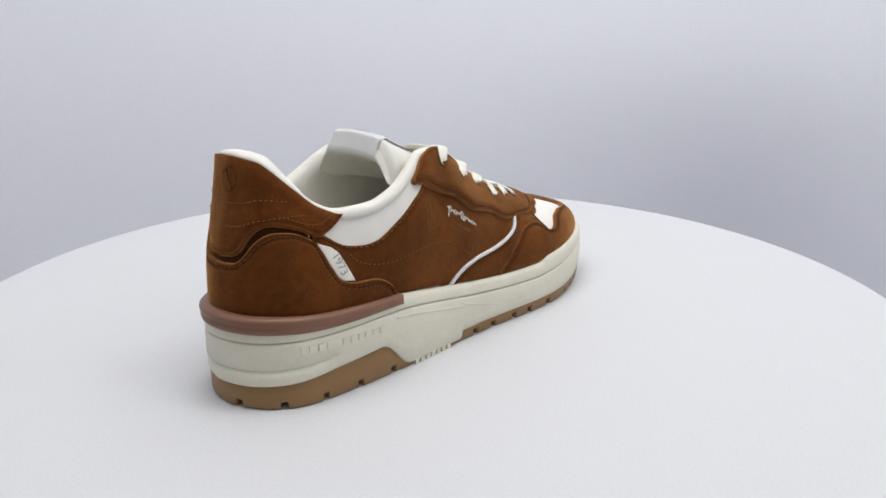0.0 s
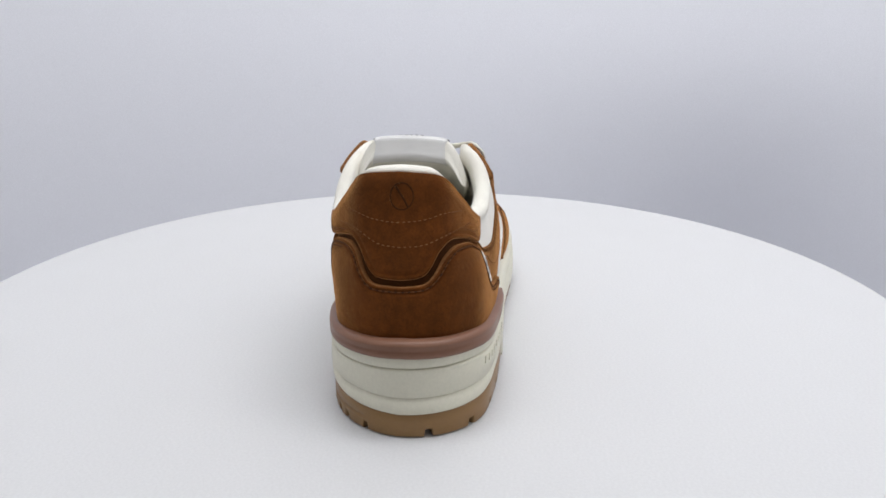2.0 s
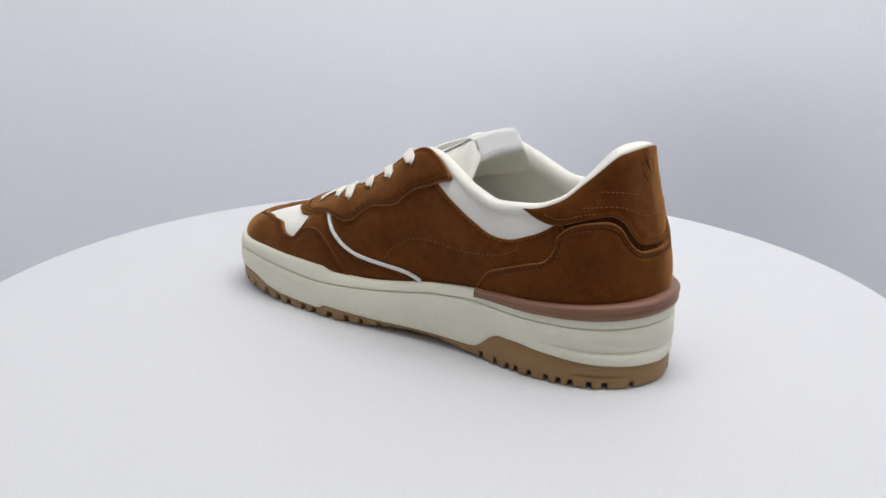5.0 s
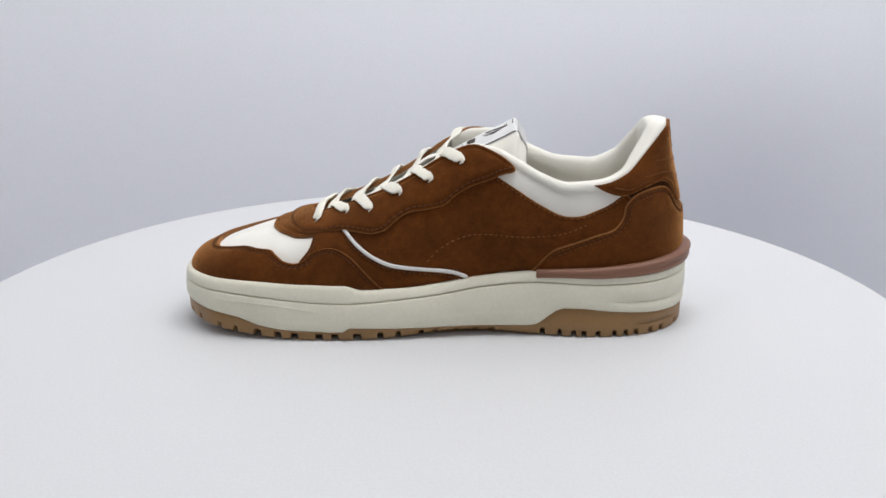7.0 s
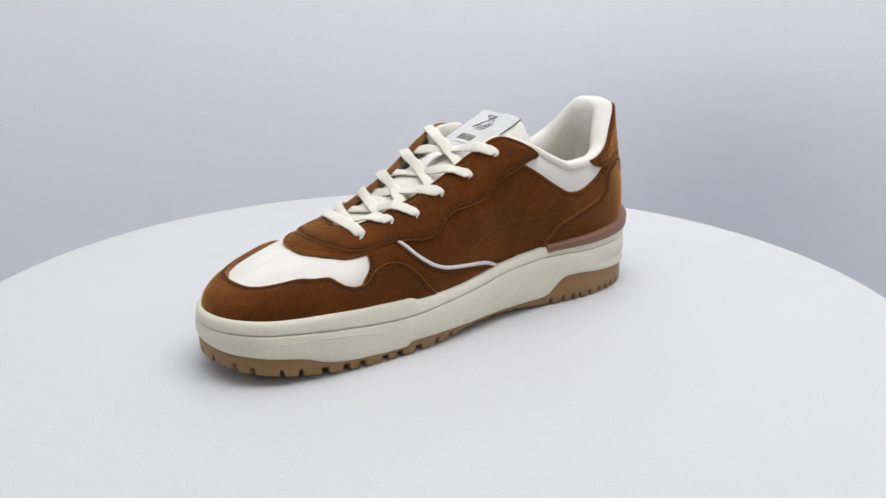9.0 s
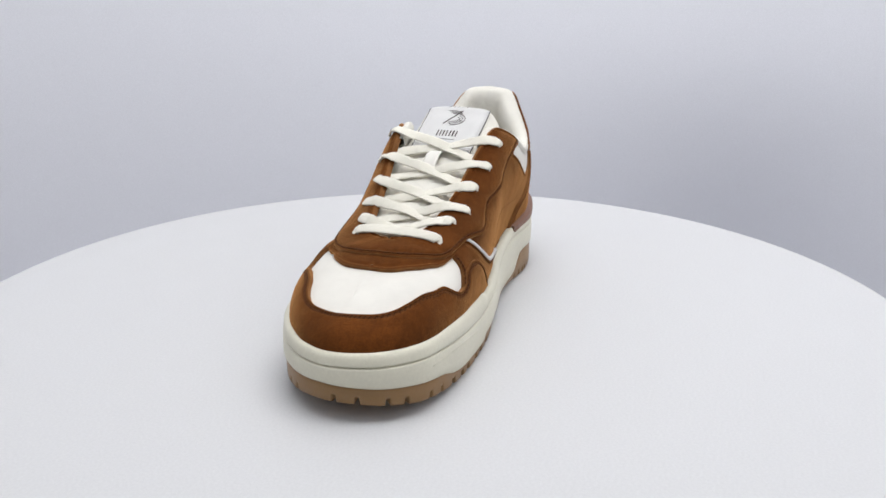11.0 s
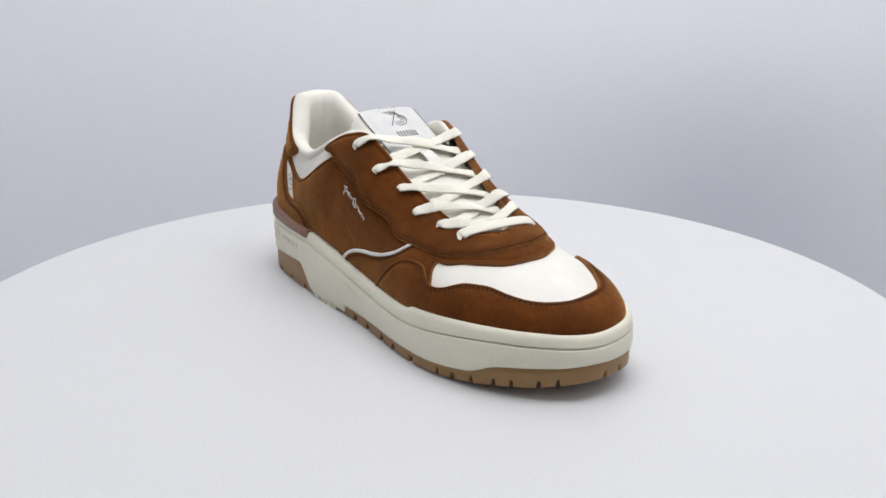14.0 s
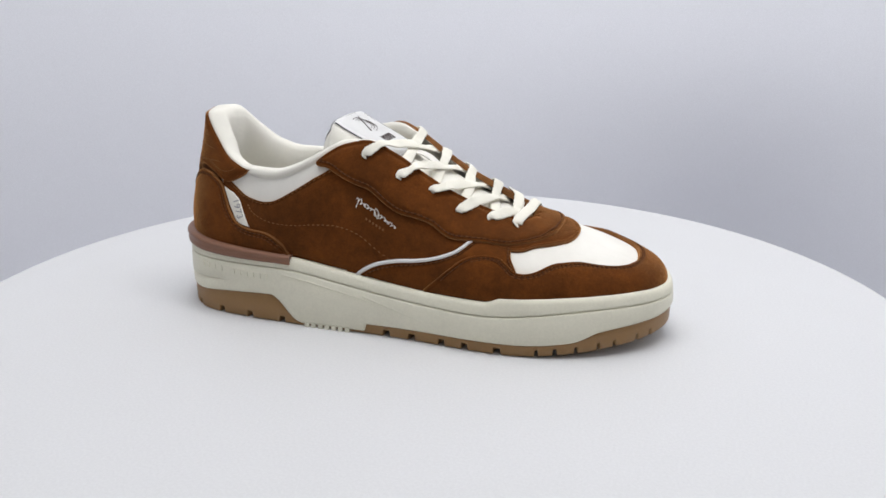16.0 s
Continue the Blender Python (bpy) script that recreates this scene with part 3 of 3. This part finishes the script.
tab_low = [(1.765, 1.0), (1.785, .93), (1.826, .815), (1.855, .77), (1.893, .705), (1.921, .65), (1.938, .565), (1.950, .45), (1.962, .385), (1.985, .37), (2.012, .37), (2.03, .385), (2.041, .43), (2.054, .53), (2.074, .625), (2.10, .68), (2.125, .71), (2.146, .72), (2.160, .74), (2.189, .86), (2.213, .965), (2.22, 1.0)]
tab = panel("heel_tab", [(tab_low, ""), ([(2.22, 1.0), (2.1, 1.0), (2.0, 1.0), (1.9, 1.0), (1.765, 1.0)], "join")], 2.5, SUEDE, shoe, "brown suede heel tab", 1.6)
stitching([([(1.915, .86), (1.93, .80), (1.95, .75), (1.975, .73), (2.005, .73), (2.038, .74), (2.066, .79), (2.095, .88)], 0),
           ([(1.885, .83), (1.913, .75), (1.945, .65), (1.97, .59), (2.002, .58), (2.034, .585), (2.062, .64), (2.09, .74), (2.125, .86)], 0),
           ([(1.812, .935), (1.842, .85), (1.87, .80), (1.905, .725)], 0), ([(2.095, .75), (2.132, .795), (2.155, .86), (2.178, .95)], 0)], 2.55, tab, pitch=2.5, length=1.2, size=.25)
# pressed round mark on the heel tab, its recess shade put in as dark suede
ringpath = [surface_frame(.003 + .0150 * math.cos(q), .875 + .072 * math.sin(q), 2.42)[0] for q in np.linspace(0, 2 * math.pi, 29)]
V1, F1 = tube(ringpath, .38, 6)
V2, F2 = tube([surface_frame(.003 + .008 * f, .875 - .055 * f * 1.1, 2.42)[0] for f in np.linspace(-1, 1, 7)], .5, 6)
V, F = joined([(V1, F1), (V2, F2)])
mesh_part("embossed_mark", V, F, SUEDE_SHADED, tab)

# white side tab with its number
wt = panel("side_tab", [([(.152, .665), (.184, .65)], ""), ([(.184, .65), (.202, .585), (.213, .48), (.233, .24)], ""), ([(.233, .24), (.208, .27), (.19, .4), (.17, .55), (.152, .665)], "")], 1.35, TONGUE, shoe, "small white woven tab printed with a year", 0.5, 0.0)
font = bpy.data.curves.new("year", "FONT")
font.body, font.size, font.extrude, font.align_x, font.align_y = "1973", 0.0062, 0.00012, "CENTER", "CENTER"
p0, nrm = surface_frame(.2035, .45, 1.5)
p1, _ = surface_frame(.2115, .35, 1.5)
xa = (p1 - p0) / np.linalg.norm(p1 - p0)
nz = nrm - xa * (nrm @ xa)
nz /= np.linalg.norm(nz)
ya = np.cross(nz, xa)
tmp = bpy.data.objects.new("tmp", font)
scene.collection.objects.link(tmp)
dg = bpy.context.evaluated_depsgraph_get()
ym = bpy.data.meshes.new_from_object(tmp.evaluated_get(dg))
bpy.data.objects.remove(tmp)
ym.transform(Matrix([[*(float(q[k]) for q in (xa, ya, nz)), float(p0[k]) * MM] for k in range(3)] + [[0, 0, 0, 1]]))
ym.materials.clear()
ym.materials.append(GREY_INK)
yo = new("printed_year", ym)
yo.parent = wt

# eyestay: a lower layer and a stitched upper layer, each reaching over the vamp
R1, R2 = .912, .862
lo_out = [(.64, .62), (.676, .58), (.715, .565)] + [plan_uv(*q) for q in ((71, -26.5), (79, -21.5), (86, -14), (89.4, -6), (90, -2.5), (90.3, .5), (90.4, 2.8))] + [(R1, 1.0)]
lo_in = [(1.36, .64), (1.307, .60), (1.272, .57)] + [plan_uv(*q) for q in ((74, 34), (82, 28), (88, 18), (89.7, 12.5), (90.1, 9), (90.3, 7), (90.4, 5.2))] + [(2 - R1, 1.0)]
panel("vamp_overlay", [
    [(lo_out, ""), ([(R1, 1.0), (.87, 1.0), (.79, 1.0)], "join"), ([(.79, 1.0), (.72, .9), (.64, .62)], "join")],
    [(lo_in, ""), ([(2 - R1, 1.0), (1.14, 1.0), (1.21, 1.0)], "join"), ([(1.21, 1.0), (1.28, .9), (1.36, .64)], "join")]], 2.0, SUEDE, shoe, "brown suede lower layer over the vamp")
up_out = [(.425, 1.0), (.395, .972), (.368, .945), (.356, .915), (.358, .88), (.372, .83), (.397, .715), (.431, .63), (.456, .61), (.48, .57), (.5, .56), (.53, .60), (.552, .61), (.574, .565), (.59, .55), (.617, .58), (.642, .61),
          (.683, .625)] + [plan_uv(*q) for q in ((69, -24.5), (75, -19), (79.2, -10), (80.1, -4), (80.3, -1), (80.4, 2.8))] + [(R2, 1.0)]
up_in = [(1.572, 1.0), (1.603, .972), (1.628, .945), (1.636, .915), (1.632, .88), (1.618, .83), (1.591, .735), (1.569, .68), (1.541, .63), (1.523, .585), (1.496, .61), (1.468, .65), (1.45, .61), (1.437, .55), (1.415, .53), (1.386, .59),
         (1.363, .64), (1.333, .645), (1.299, .62)] + [plan_uv(*q) for q in ((68, 34), (74.5, 28), (79, 19), (80.1, 12), (80.3, 8.5), (80.4, 5.2))] + [(2 - R2, 1.0)]
throat_o = [(.79, 1.0), (.72, 1.0), (.65, 1.0), (.55, 1.0), (.48, 1.0), (.425, 1.0)]
throat_i = [(1.21, 1.0), (1.28, 1.0), (1.35, 1.0), (1.45, 1.0), (1.52, 1.0), (1.572, 1.0)]
eyestay = panel("eyestay", [
    [(up_out, ""), ([(R2, 1.0), (.83, 1.0), (.79, 1.0)], "join"), (throat_o, "")],
    [(up_in, ""), ([(2 - R2, 1.0), (1.17, 1.0), (1.21, 1.0)], "join"), (throat_i, "")]], 3.6, SUEDE, shoe, "brown suede eyestay with a wavy lower edge", 2.2, 1.0)
stitching([(up_out[2:-1], 2.3), (up_in[2:-1], -2.3),
           ([plan_uv(*q) for q in ((78.2, 3), (77.8, -3), (76, -11))], 0), ([plan_uv(*q) for q in ((78.2, 5), (77.8, 11), (75.5, 19))], 0)], 3.25, eyestay, HOLE_SHADE, size=.42)

# collar: padded roll and inner wall
cu = np.linspace(-.47, .47, 150)
ca, cin = fold(cu)
co_n = outward(cu)
co_n = np.column_stack([co_n, np.zeros(len(cu))])
ctop = upper(cu, np.ones(len(cu)))
upz = np.array([0, 0, 1.0])
pad = pchip([0, .1, .25, .4, .47], [11.5, 10, 7, 4.5, 2.6])(ca)
hi_ = pchip([0, .08, .2, .3, .4, .47], [1.8, 1.9, 2, 1.8, 1.4, .6])(ca)
v0 = pchip([0, .12, .19, .25, .35, .42, .47], [.993, .99, .97, .915, .92, .97, .985])(ca)
bul = pchip([0, .12, .2, .3, .38, .47], [.7, .8, 1.3, 1.9, 1.6, .6])(ca)
rows = [upper(cu, v0, .1), upper(cu, v0 + (1 - v0) * .25, bul * .75), upper(cu, v0 + (1 - v0) * .6, bul), ctop + co_n * (bul * .85)[:, None] + upz * (hi_ * .35)[:, None],
        ctop + co_n * (bul * .2)[:, None] + upz * (hi_ * .75)[:, None], ctop - co_n * (pad * .22)[:, None] + upz * hi_[:, None], ctop - co_n * (pad * .5)[:, None] + upz * hi_[:, None], ctop - co_n * (pad * .78)[:, None] + upz * (hi_ * .45)[:, None],
        ctop - co_n * (pad * .98)[:, None] - upz * (hi_ * .6)[:, None], ctop - co_n * (pad * 1.08)[:, None] - upz * 6.5,
        *(upper(cu, np.full(len(cu), v_)) - co_n * (pad * k_ + d_)[:, None] for v_, k_, d_ in ((.78, 1.05, 2.2), (.6, .95, 2.4), (.35, .7, 2.6), (.1, .3, 4)))]
V = np.stack(rows, 1)
mesh_part("collar", V.reshape(-1, 3), grid_faces(len(cu), len(rows), False), MESH, shoe, "padded off-white collar roll")
lu = np.linspace(-.80, .80, 240)
la, _ = fold(lu)
ln = np.column_stack([outward(lu), np.zeros(len(lu))])
lpad = pchip([0, .1, .25, .4, .47, .8], [11.5, 10, 7, 4.5, 2.6, 2.5])(la)
ltop = upper(lu, np.ones(len(lu)))
rows = [ltop - ln * (lpad * 1.0)[:, None] - upz * 4.5, *(upper(lu, np.full(len(lu), v_)) - ln * (lpad * k_ + d_)[:, None] for v_, k_, d_ in ((.8, 1.05, 1.2), (.6, .95, 1.4), (.35, .7, 1.8), (.1, .3, 3.4)))]
V = np.stack(rows, 1)
mesh_part("lining", V.reshape(-1, 3), grid_faces(len(lu), len(rows), False), MESH, shoe, "off-white textile lining")
iu = np.arange(160) / 80.0
ip = upper(iu, np.full(160, .1), -4.0)
ic = ip.copy()
ic[:, 1] = ic[:, 1] * .5
ic[:, 2] -= 1.0
V = np.stack([ip, ic, np.column_stack([ip[:, 0], np.zeros(160), ip[:, 2] - 1.5])], 1)
mesh_part("insole", V.reshape(-1, 3), grid_faces(160, 3, True), MESH, shoe, "pale grey textile insole")

# tongue
TX = pchip([0, .15, .35, .55, .72, .86, .95, 1], [66, 48, 22, -5, -29, -45, -51, -53.5])
TZ = pchip([0, .15, .35, .55, .72, .86, .95, 1], [59, 67, 79, 94, 107, 115, 118, 117.5])
TW = pchip([0, .2, .5, .8, .93, 1], [14, 21, 27, 29.5, 29.5, 27.5])
TH = pchip([0, .4, .75, .93, 1], [3, 5, 10, 12.5, 7])


def tongue_top(s, w, up=0.0):
    s, w = np.atleast_1d(np.asarray(s, float)), np.atleast_1d(np.asarray(w, float))
    y = w * TW(s)
    turned = np.clip((np.abs(w) - .58) / .42, 0, 1)
    arch = .0036 * y * y + (4 + 13 * np.clip((s - .45) / .4, 0, 1)) * turned ** 2
    return np.column_stack([TX(s) + up * .5, 2.8 + y, TZ(s) - arch + up])


ts, tw = np.linspace(0, 1, 44), np.linspace(-1, 1, 25)
sec = []
for s in ts:
    top = tongue_top(np.full(25, s), tw)
    soft = np.clip((1 - np.abs(tw)) / .16, 0, 1)
    th = TH(s)[0] * (0.35 + .65 * np.sqrt(1 - (1 - soft) ** 2))
    endf = min(1, (1 - s) / .05)
    th = th * (.25 + .75 * math.sqrt(max(0, 1 - (1 - endf) ** 2)))
    top[:, 2] -= (1 - np.sqrt(1 - (1 - soft) ** 2)) * 2.2 + (1 - math.sqrt(max(0, 1 - (1 - endf) ** 2))) * 3.0
    bot = top[::-1].copy()
    bot[:, 2] -= th[::-1] * .88
    bot[:, 0] -= th[::-1] * .5
    sec.append(np.concatenate([top, bot]))
V = np.array(sec)
F = []
m_ = 50
for i in range(43):
    for k in range(m_):
        F.append((i * m_ + k, i * m_ + (k + 1) % m_, (i + 1) * m_ + (k + 1) % m_, (i + 1) * m_ + k))
F.append(tuple(43 * m_ + k for k in range(m_)))
F.append(tuple(range(m_))[::-1])
tongue = mesh_part("tongue", V.reshape(-1, 3), F, TONGUE, shoe, "padded cream textile tongue")
ls, lw = np.linspace(.60, .975, 18), np.linspace(-.66, .66, 15)
S2, W2 = np.repeat(ls, 15), np.tile(lw, 18)
fadeup = .75 - 1.6 * np.clip((S2 - .94) / .04, 0, 1) ** 2
V = np.concatenate([tongue_top(S2, W2, fadeup), tongue_top(S2, W2, fadeup - .6)])
F = grid_faces(18, 15, False)
F = F + [tuple(i + 270 for i in f[::-1]) for f in F]
border = [i for i in range(15)] + [15 * k + 14 for k in range(1, 18)] + [17 * 15 + 14 - k for k in range(1, 15)] + [15 * (17 - k) for k in range(1, 17)]
F += [(border[k], border[k - 1], border[k - 1] + 270, border[k] + 270) for k in range(len(border))]
# the label goes on over the top edge and down the back of the tongue
bs, bw = np.array([.975, .985, .993, 1.0, .985, .96, .93, .90]), np.linspace(-.66, .66, 15)
back_rows = []
for k, s_ in enumerate(bs):
    q = tongue_top(np.full(15, s_), bw, -.35 if k < 4 else 0)
    endf = min(1, (1 - s_) / .05)
    q[:, 2] -= (1 - math.sqrt(max(0, 1 - (1 - endf) ** 2))) * 3.0
    if k >= 4:
        th = TH(s_)[0] * (.25 + .75 * math.sqrt(max(0, 1 - (1 - endf) ** 2)))
        q += np.array([-th * .5 - .55, 0, -th * .88 - .3])
    else:
        q += np.array([-.25, 0, .75])
    back_rows.append(q)
base_ = len(V)
V = np.concatenate([V, np.concatenate(back_rows)])
F = F + [tuple(i + base_ for i in f) for f in grid_faces(len(bs), 15, False)]
lab = mesh_part("tongue_label", V, F, LABEL, tongue, "white satin label with a dark line emblem")
for w_ in (-.67, .67):
    V, F = tube(tongue_top(np.linspace(.60, .95, 16), np.full(16, w_), .75), .2, 6)
    mesh_part("label_edging", V, F, INK_AND_SHADE, lab)


def on_label(px, py, up=.95):
    """A point on the label: px across, py up, in millimetres from its middle."""
    s = np.interp(py, [-22, 22], [.63, .95])
    return tongue_top([s], [px / TW(s)[0]], up)[0]


def lowered(pts):
    """The emblem's lines, a little lower on the label and drawn out upwards."""
    return [(x * .92, y * 1.32 - 4.5) for x, y in pts]


def stroke(pts, r=.17):
    pts = lowered(pts)
    c = resample(smooth_loop(np.array(pts, float), False, 8) if len(pts) > 2 else np.array(pts, float), 1.2)
    return tube([on_label(*q) for q in c], r, 6)


# line emblem (seen from the toe the outer side lies to the left) and illegible print below it
emb = [stroke([(-6, 12), (-2, 12.6), (3, 11.6)]), stroke([(-4.2, 10.6), (0, 11), (4.5, 9.6)]), stroke([(-2.4, 9.2), (1, 9.4), (5.5, 7.8)]), stroke([(3.8, 12.6), (-1, 6), (-6, .5)], .28),
       stroke([(3.5, 9), (7.6, 5.5), (5.5, 1.2), (-1, -.6)]), stroke([(2.8, 7.6), (5.8, 5.2), (4, 2.2), (-2, .6)]), stroke([(2, 6.2), (4.2, 4.8), (2.6, 3), (-2.8, 1.8)])]
for k in range(7):
    x = -6.6 + k * 2.2
    emb.append(stroke([(x, -4.4), (x, -8.0)], .3))
emb.append(stroke([(-6.8, -10), (6.8, -10)], .14))
for k in range(5):
    emb.append(stroke([(-7 + k * 3, 17.3), (-5.6 + k * 3, 18.2)], .14))
V, F = joined(emb)
mesh_part("emblem", V, F, BROWN_INK, lab)

# lace loop on the tongue
path = [tongue_top([s], [0.0], u)[0] for s, u in ((.45, .2), (.46, 1.4), (.50, 3.7), (.55, 3.8), (.59, 1.4), (.60, .2))]
c = resample(smooth_loop(np.array(path), False, 8), 1.2)
V, F = tube(c, 4.2, 10, [(.5, 0, .87)] * len(c), .14)
mesh_part("lace_loop", V, F, CANVAS, tongue, "cream woven lace loop")

# laces
EY_O = [(.678, .885), (.634, .885), (.586, .83), (.537, .885), (.49, .83), (.437, .86)]
EY_I = [(1.315, .81), (1.372, .855), (1.41, .80), (1.458, .865), (1.503, .845), (1.548, .875)]


def tongue_z(x):
    s = np.interp(-x, [-66, -48, -22, 5, 29, 45, 52], [0, .15, .35, .55, .72, .86, .95])
    return TZ(s)[0]


def braid(c, r, ups, flat, seed):
    """A flat lace whose surface shows the slanting ribs of its braid."""
    sides = 22
    V, F = tube(c, r, sides, ups, flat)
    V = np.array(V).reshape(len(c), sides, 3)
    along = np.concatenate([[0], np.cumsum(np.linalg.norm(np.diff(c, axis=0), axis=1))])
    q = 2 * np.pi * (np.arange(sides) + .5) / sides
    rib = np.sin(2 * np.pi * along[:, None] / 1.75 + 4.2 * np.abs(np.cos(q))[None] + seed) * .03
    rim = np.sin(2 * np.pi * along[:, None] / 1.1 + seed * 3) * .03 * np.abs(np.cos(q))[None] ** 4
    V = c[:, None] + (V - c[:, None]) * (1 + rib * (.4 + np.abs(np.sin(q))[None] * 2.2) + rim)[..., None]
    return list(V.reshape(-1, 3)), F


def strand(near, far, over, row):
    """A lace from under one edge of the throat, across the tongue, over the other edge and down its eyelet."""
    (U1, v1), (U0, v0_) = near, far
    hole, nrm = surface_frame(U1, v1, 2.7)
    a = surface_frame(U1, v1 + .012, 4.6)[0]
    lean = .008 if U1 < 1 else -.008
    b = surface_frame(U1 + lean, v1 * .5 + .5, 4.4)[0]
    e = surface_frame(U1 + lean * 2.1, .992, 4.3 if over else 3.9)[0]
    f0 = upper([U0], [1.0])[0]
    f = f0 + np.array([.5, 0, -2.6])
    f[1] += math.copysign(2.4, f0[1] - 4)
    mid = (e + f) / 2
    mid[2] = max(mid[2] + (1.4 if over else -.4), tongue_z(mid[0]) + (3.0 if over else 1.4))
    q1, q2 = e * .6 + mid * .4, f * .45 + mid * .55
    q1[2] = max(q1[2], tongue_z(q1[0]) + (3.0 if over else 1.8) - .0115 * (q1[1] - 4) ** 2)
    q2[2] = max(q2[2], tongue_z(q2[0]) + 1.5 - .0115 * (q2[1] - 4) ** 2)
    pts = np.array([hole - nrm * 1.2, hole + nrm * .9 - (b - a) * .06, a, b, e, q1, mid, q2, f])
    c = resample(smooth_loop(pts, False, 10), .5)
    ups = np.array([np.array([.58, 0, .81]) + nrm * max(0, 1 - k / 24) * 1.6 for k in range(len(c))])
    # the braid lies unevenly: it sways, tilts a little and changes width
    seed = U1 * 37 + row
    for k in range(len(c)):
        ups[k] += np.array([.30 * math.sin(k * .073 + seed), .22 * math.sin(k * .057 + seed * 2), 0])
        c[k] += np.array([.5, .0, .25]) * math.sin(k * .083 + seed * 3) * min(1, k / 18)
    r = 3.1 + .1 * np.sin(np.arange(len(c)) * .7) + .22 * np.sin(np.arange(len(c)) * .117 + seed)
    r[:12] = np.linspace(1.3, 3.0, 12)
    return braid(c, r, ups, .24, seed)


laces = tagged(new("shoelace"), "", "")
laces.parent = shoe
for k in range(1, 6):
    for near, far, over in ((EY_I[k], EY_O[k - 1], False), (EY_O[k], EY_I[k - 1], True)):
        V, F = strand(near, far, over, k)
        mesh_part("lace_strand", V, F, LACE, laces)
ends = []
for (U1, v1) in (EY_O[0], EY_I[0]):
    hole, nrm = surface_frame(U1, v1, 2.7)
    ends.append([hole - nrm * 1.2, hole + nrm * .9, surface_frame(U1, v1 + .012, 4.6)[0], surface_frame(U1, v1 * .5 + .5, 4.7)[0]])
midp = (ends[0][3] + ends[1][3]) / 2 + np.array([1.5, 0, 1.2])
c = resample(smooth_loop(np.array(ends[0] + [midp] + ends[1][::-1]), False, 10), .5)
V, F = braid(c, 3.0, [(.5, 0, .87)] * len(c), .3, 1.0)
mesh_part("lace_strand", V, F, LACE, laces)
# dark discs on the suede stand for the shade inside the eyelet holes
for U1, v1 in EY_O + EY_I:
    p, nrm = surface_frame(U1, v1, 3.2)
    V, F = tube([p, p + nrm * .25], [2.0, 1.8], 12, [(1, 0, 0)] * 2)
    mesh_part("eyelet", V, F, INK_AND_SHADE, eyestay)

# script emblem on the outer side, as a plain embroidered line
c = []
for f in np.linspace(0, 1, 170):
    tall = .034 * math.exp(-((f - .05) / .05) ** 2) + .036 * math.exp(-((f - .52) / .05) ** 2) + .013 + .006 * math.sin(f * 31)
    c.append((.432 + .070 * f + .0026 * math.sin(f * 75 + .9 * math.sin(f * 23)), .515 - .085 * f + tall * .8 * math.sin(f * 75 + 1.3)))
fr = [surface_frame(a, b, 1.1) for a, b in c]
V, F = tube([f[0] for f in fr], .22, 6, [f[1] for f in fr])
mesh_part("embroidered_mark", V, F, PALE_THREAD, q1, "cream embroidered line mark")
pieces = []
for k in range(6):
    p, nrm = surface_frame(.452 + k * .0058, .405 - k * .006, 1.0)
    pieces.append(box(p, np.array([.45, 0, 0]), np.array([0, .25, 0]), np.array([0, 0, .7])))
V, F = joined(pieces)
mesh_part("small_print", V, F, THREAD, q1, smooth=False)
# ---- turntable ----
disc = tagged(new("turntable"), "round matte white turntable disc", "turntable")
R = 294.0
ang_ = np.arange(256) * 2 * np.pi / 256


def lathe(rows):
    V = np.stack([np.column_stack([r * np.cos(ang_), r * np.sin(ang_), np.full(256, z)]) for r, z in rows], 1).reshape(-1, 3)
    return V, grid_faces(256, len(rows), True)


V, F = lathe([(0.001, 0), (R * .3, 0), (R * .7, 0), (R - 1.2, 0), (R - .3, -.3), (R, -1.2), (R, -9), (R - 2, -10), (0.001, -10)])
mesh_part("disc_top", V, F, BOARD, disc, smooth=False)
V, F = lathe([(0.001, -10.2), (120, -10.2), (124, -14), (124, -470), (130, -479.8), (0.001, -479.8)])
mesh_part("drive_base", V, F, BOARD, disc, smooth=False)

# ---- backdrop: a paper sweep that rises behind and bends forward beside the table ----
plan = smooth_loop([(-1700, -900), (-1550, 250), (-800, 600), (0, 680), (500, 660), (880, 450), (1050, 0), (1100, -900)], False, 12)
pn = np.gradient(plan, axis=0)
pn = np.stack([pn[:, 1], -pn[:, 0]], 1)
pn /= np.linalg.norm(pn, axis=1)[:, None]
# the foot leans back, most at right, a shape made to shade it above the disc
prof = [(0, 1500), (0, 700), (0, 250), (1, 160), (4, 105), (10, 65), (21, 28), (36, -8), (56, -45), (80, -82), (115, -130), (165, -190), (260, -300), (420, -420), (600, -480)]
tuck = np.clip(.16 + plan[:, 0] / 750, .14, .8) * np.clip(1 - (plan[:, 0] - 430) / 420, .25, 1)
V = np.array([(*(q - n * d * k), z) for q, n, k in zip(plan, pn, tuck) for d, z in prof])
tagged(mesh_part("backdrop", V, grid_faces(len(plan), len(prof), False), PAPER), "pale grey seamless paper backdrop", "backdrop", kind="structure")
V, F = box((0, 0, -484), (3000, 0, 0), (0, 3000, 0), (0, 0, 4))
tagged(mesh_part("floor", V, F, PAPER, smooth=False), "pale grey studio table surface", "floor", kind="structure")


def motions():
    for ob in (shoe, disc):
        walk(ob, [(t, pose(0, 0, 0, 0, 0, TURN_START + TURN_RATE * t)) for t in range(17)])


motions()
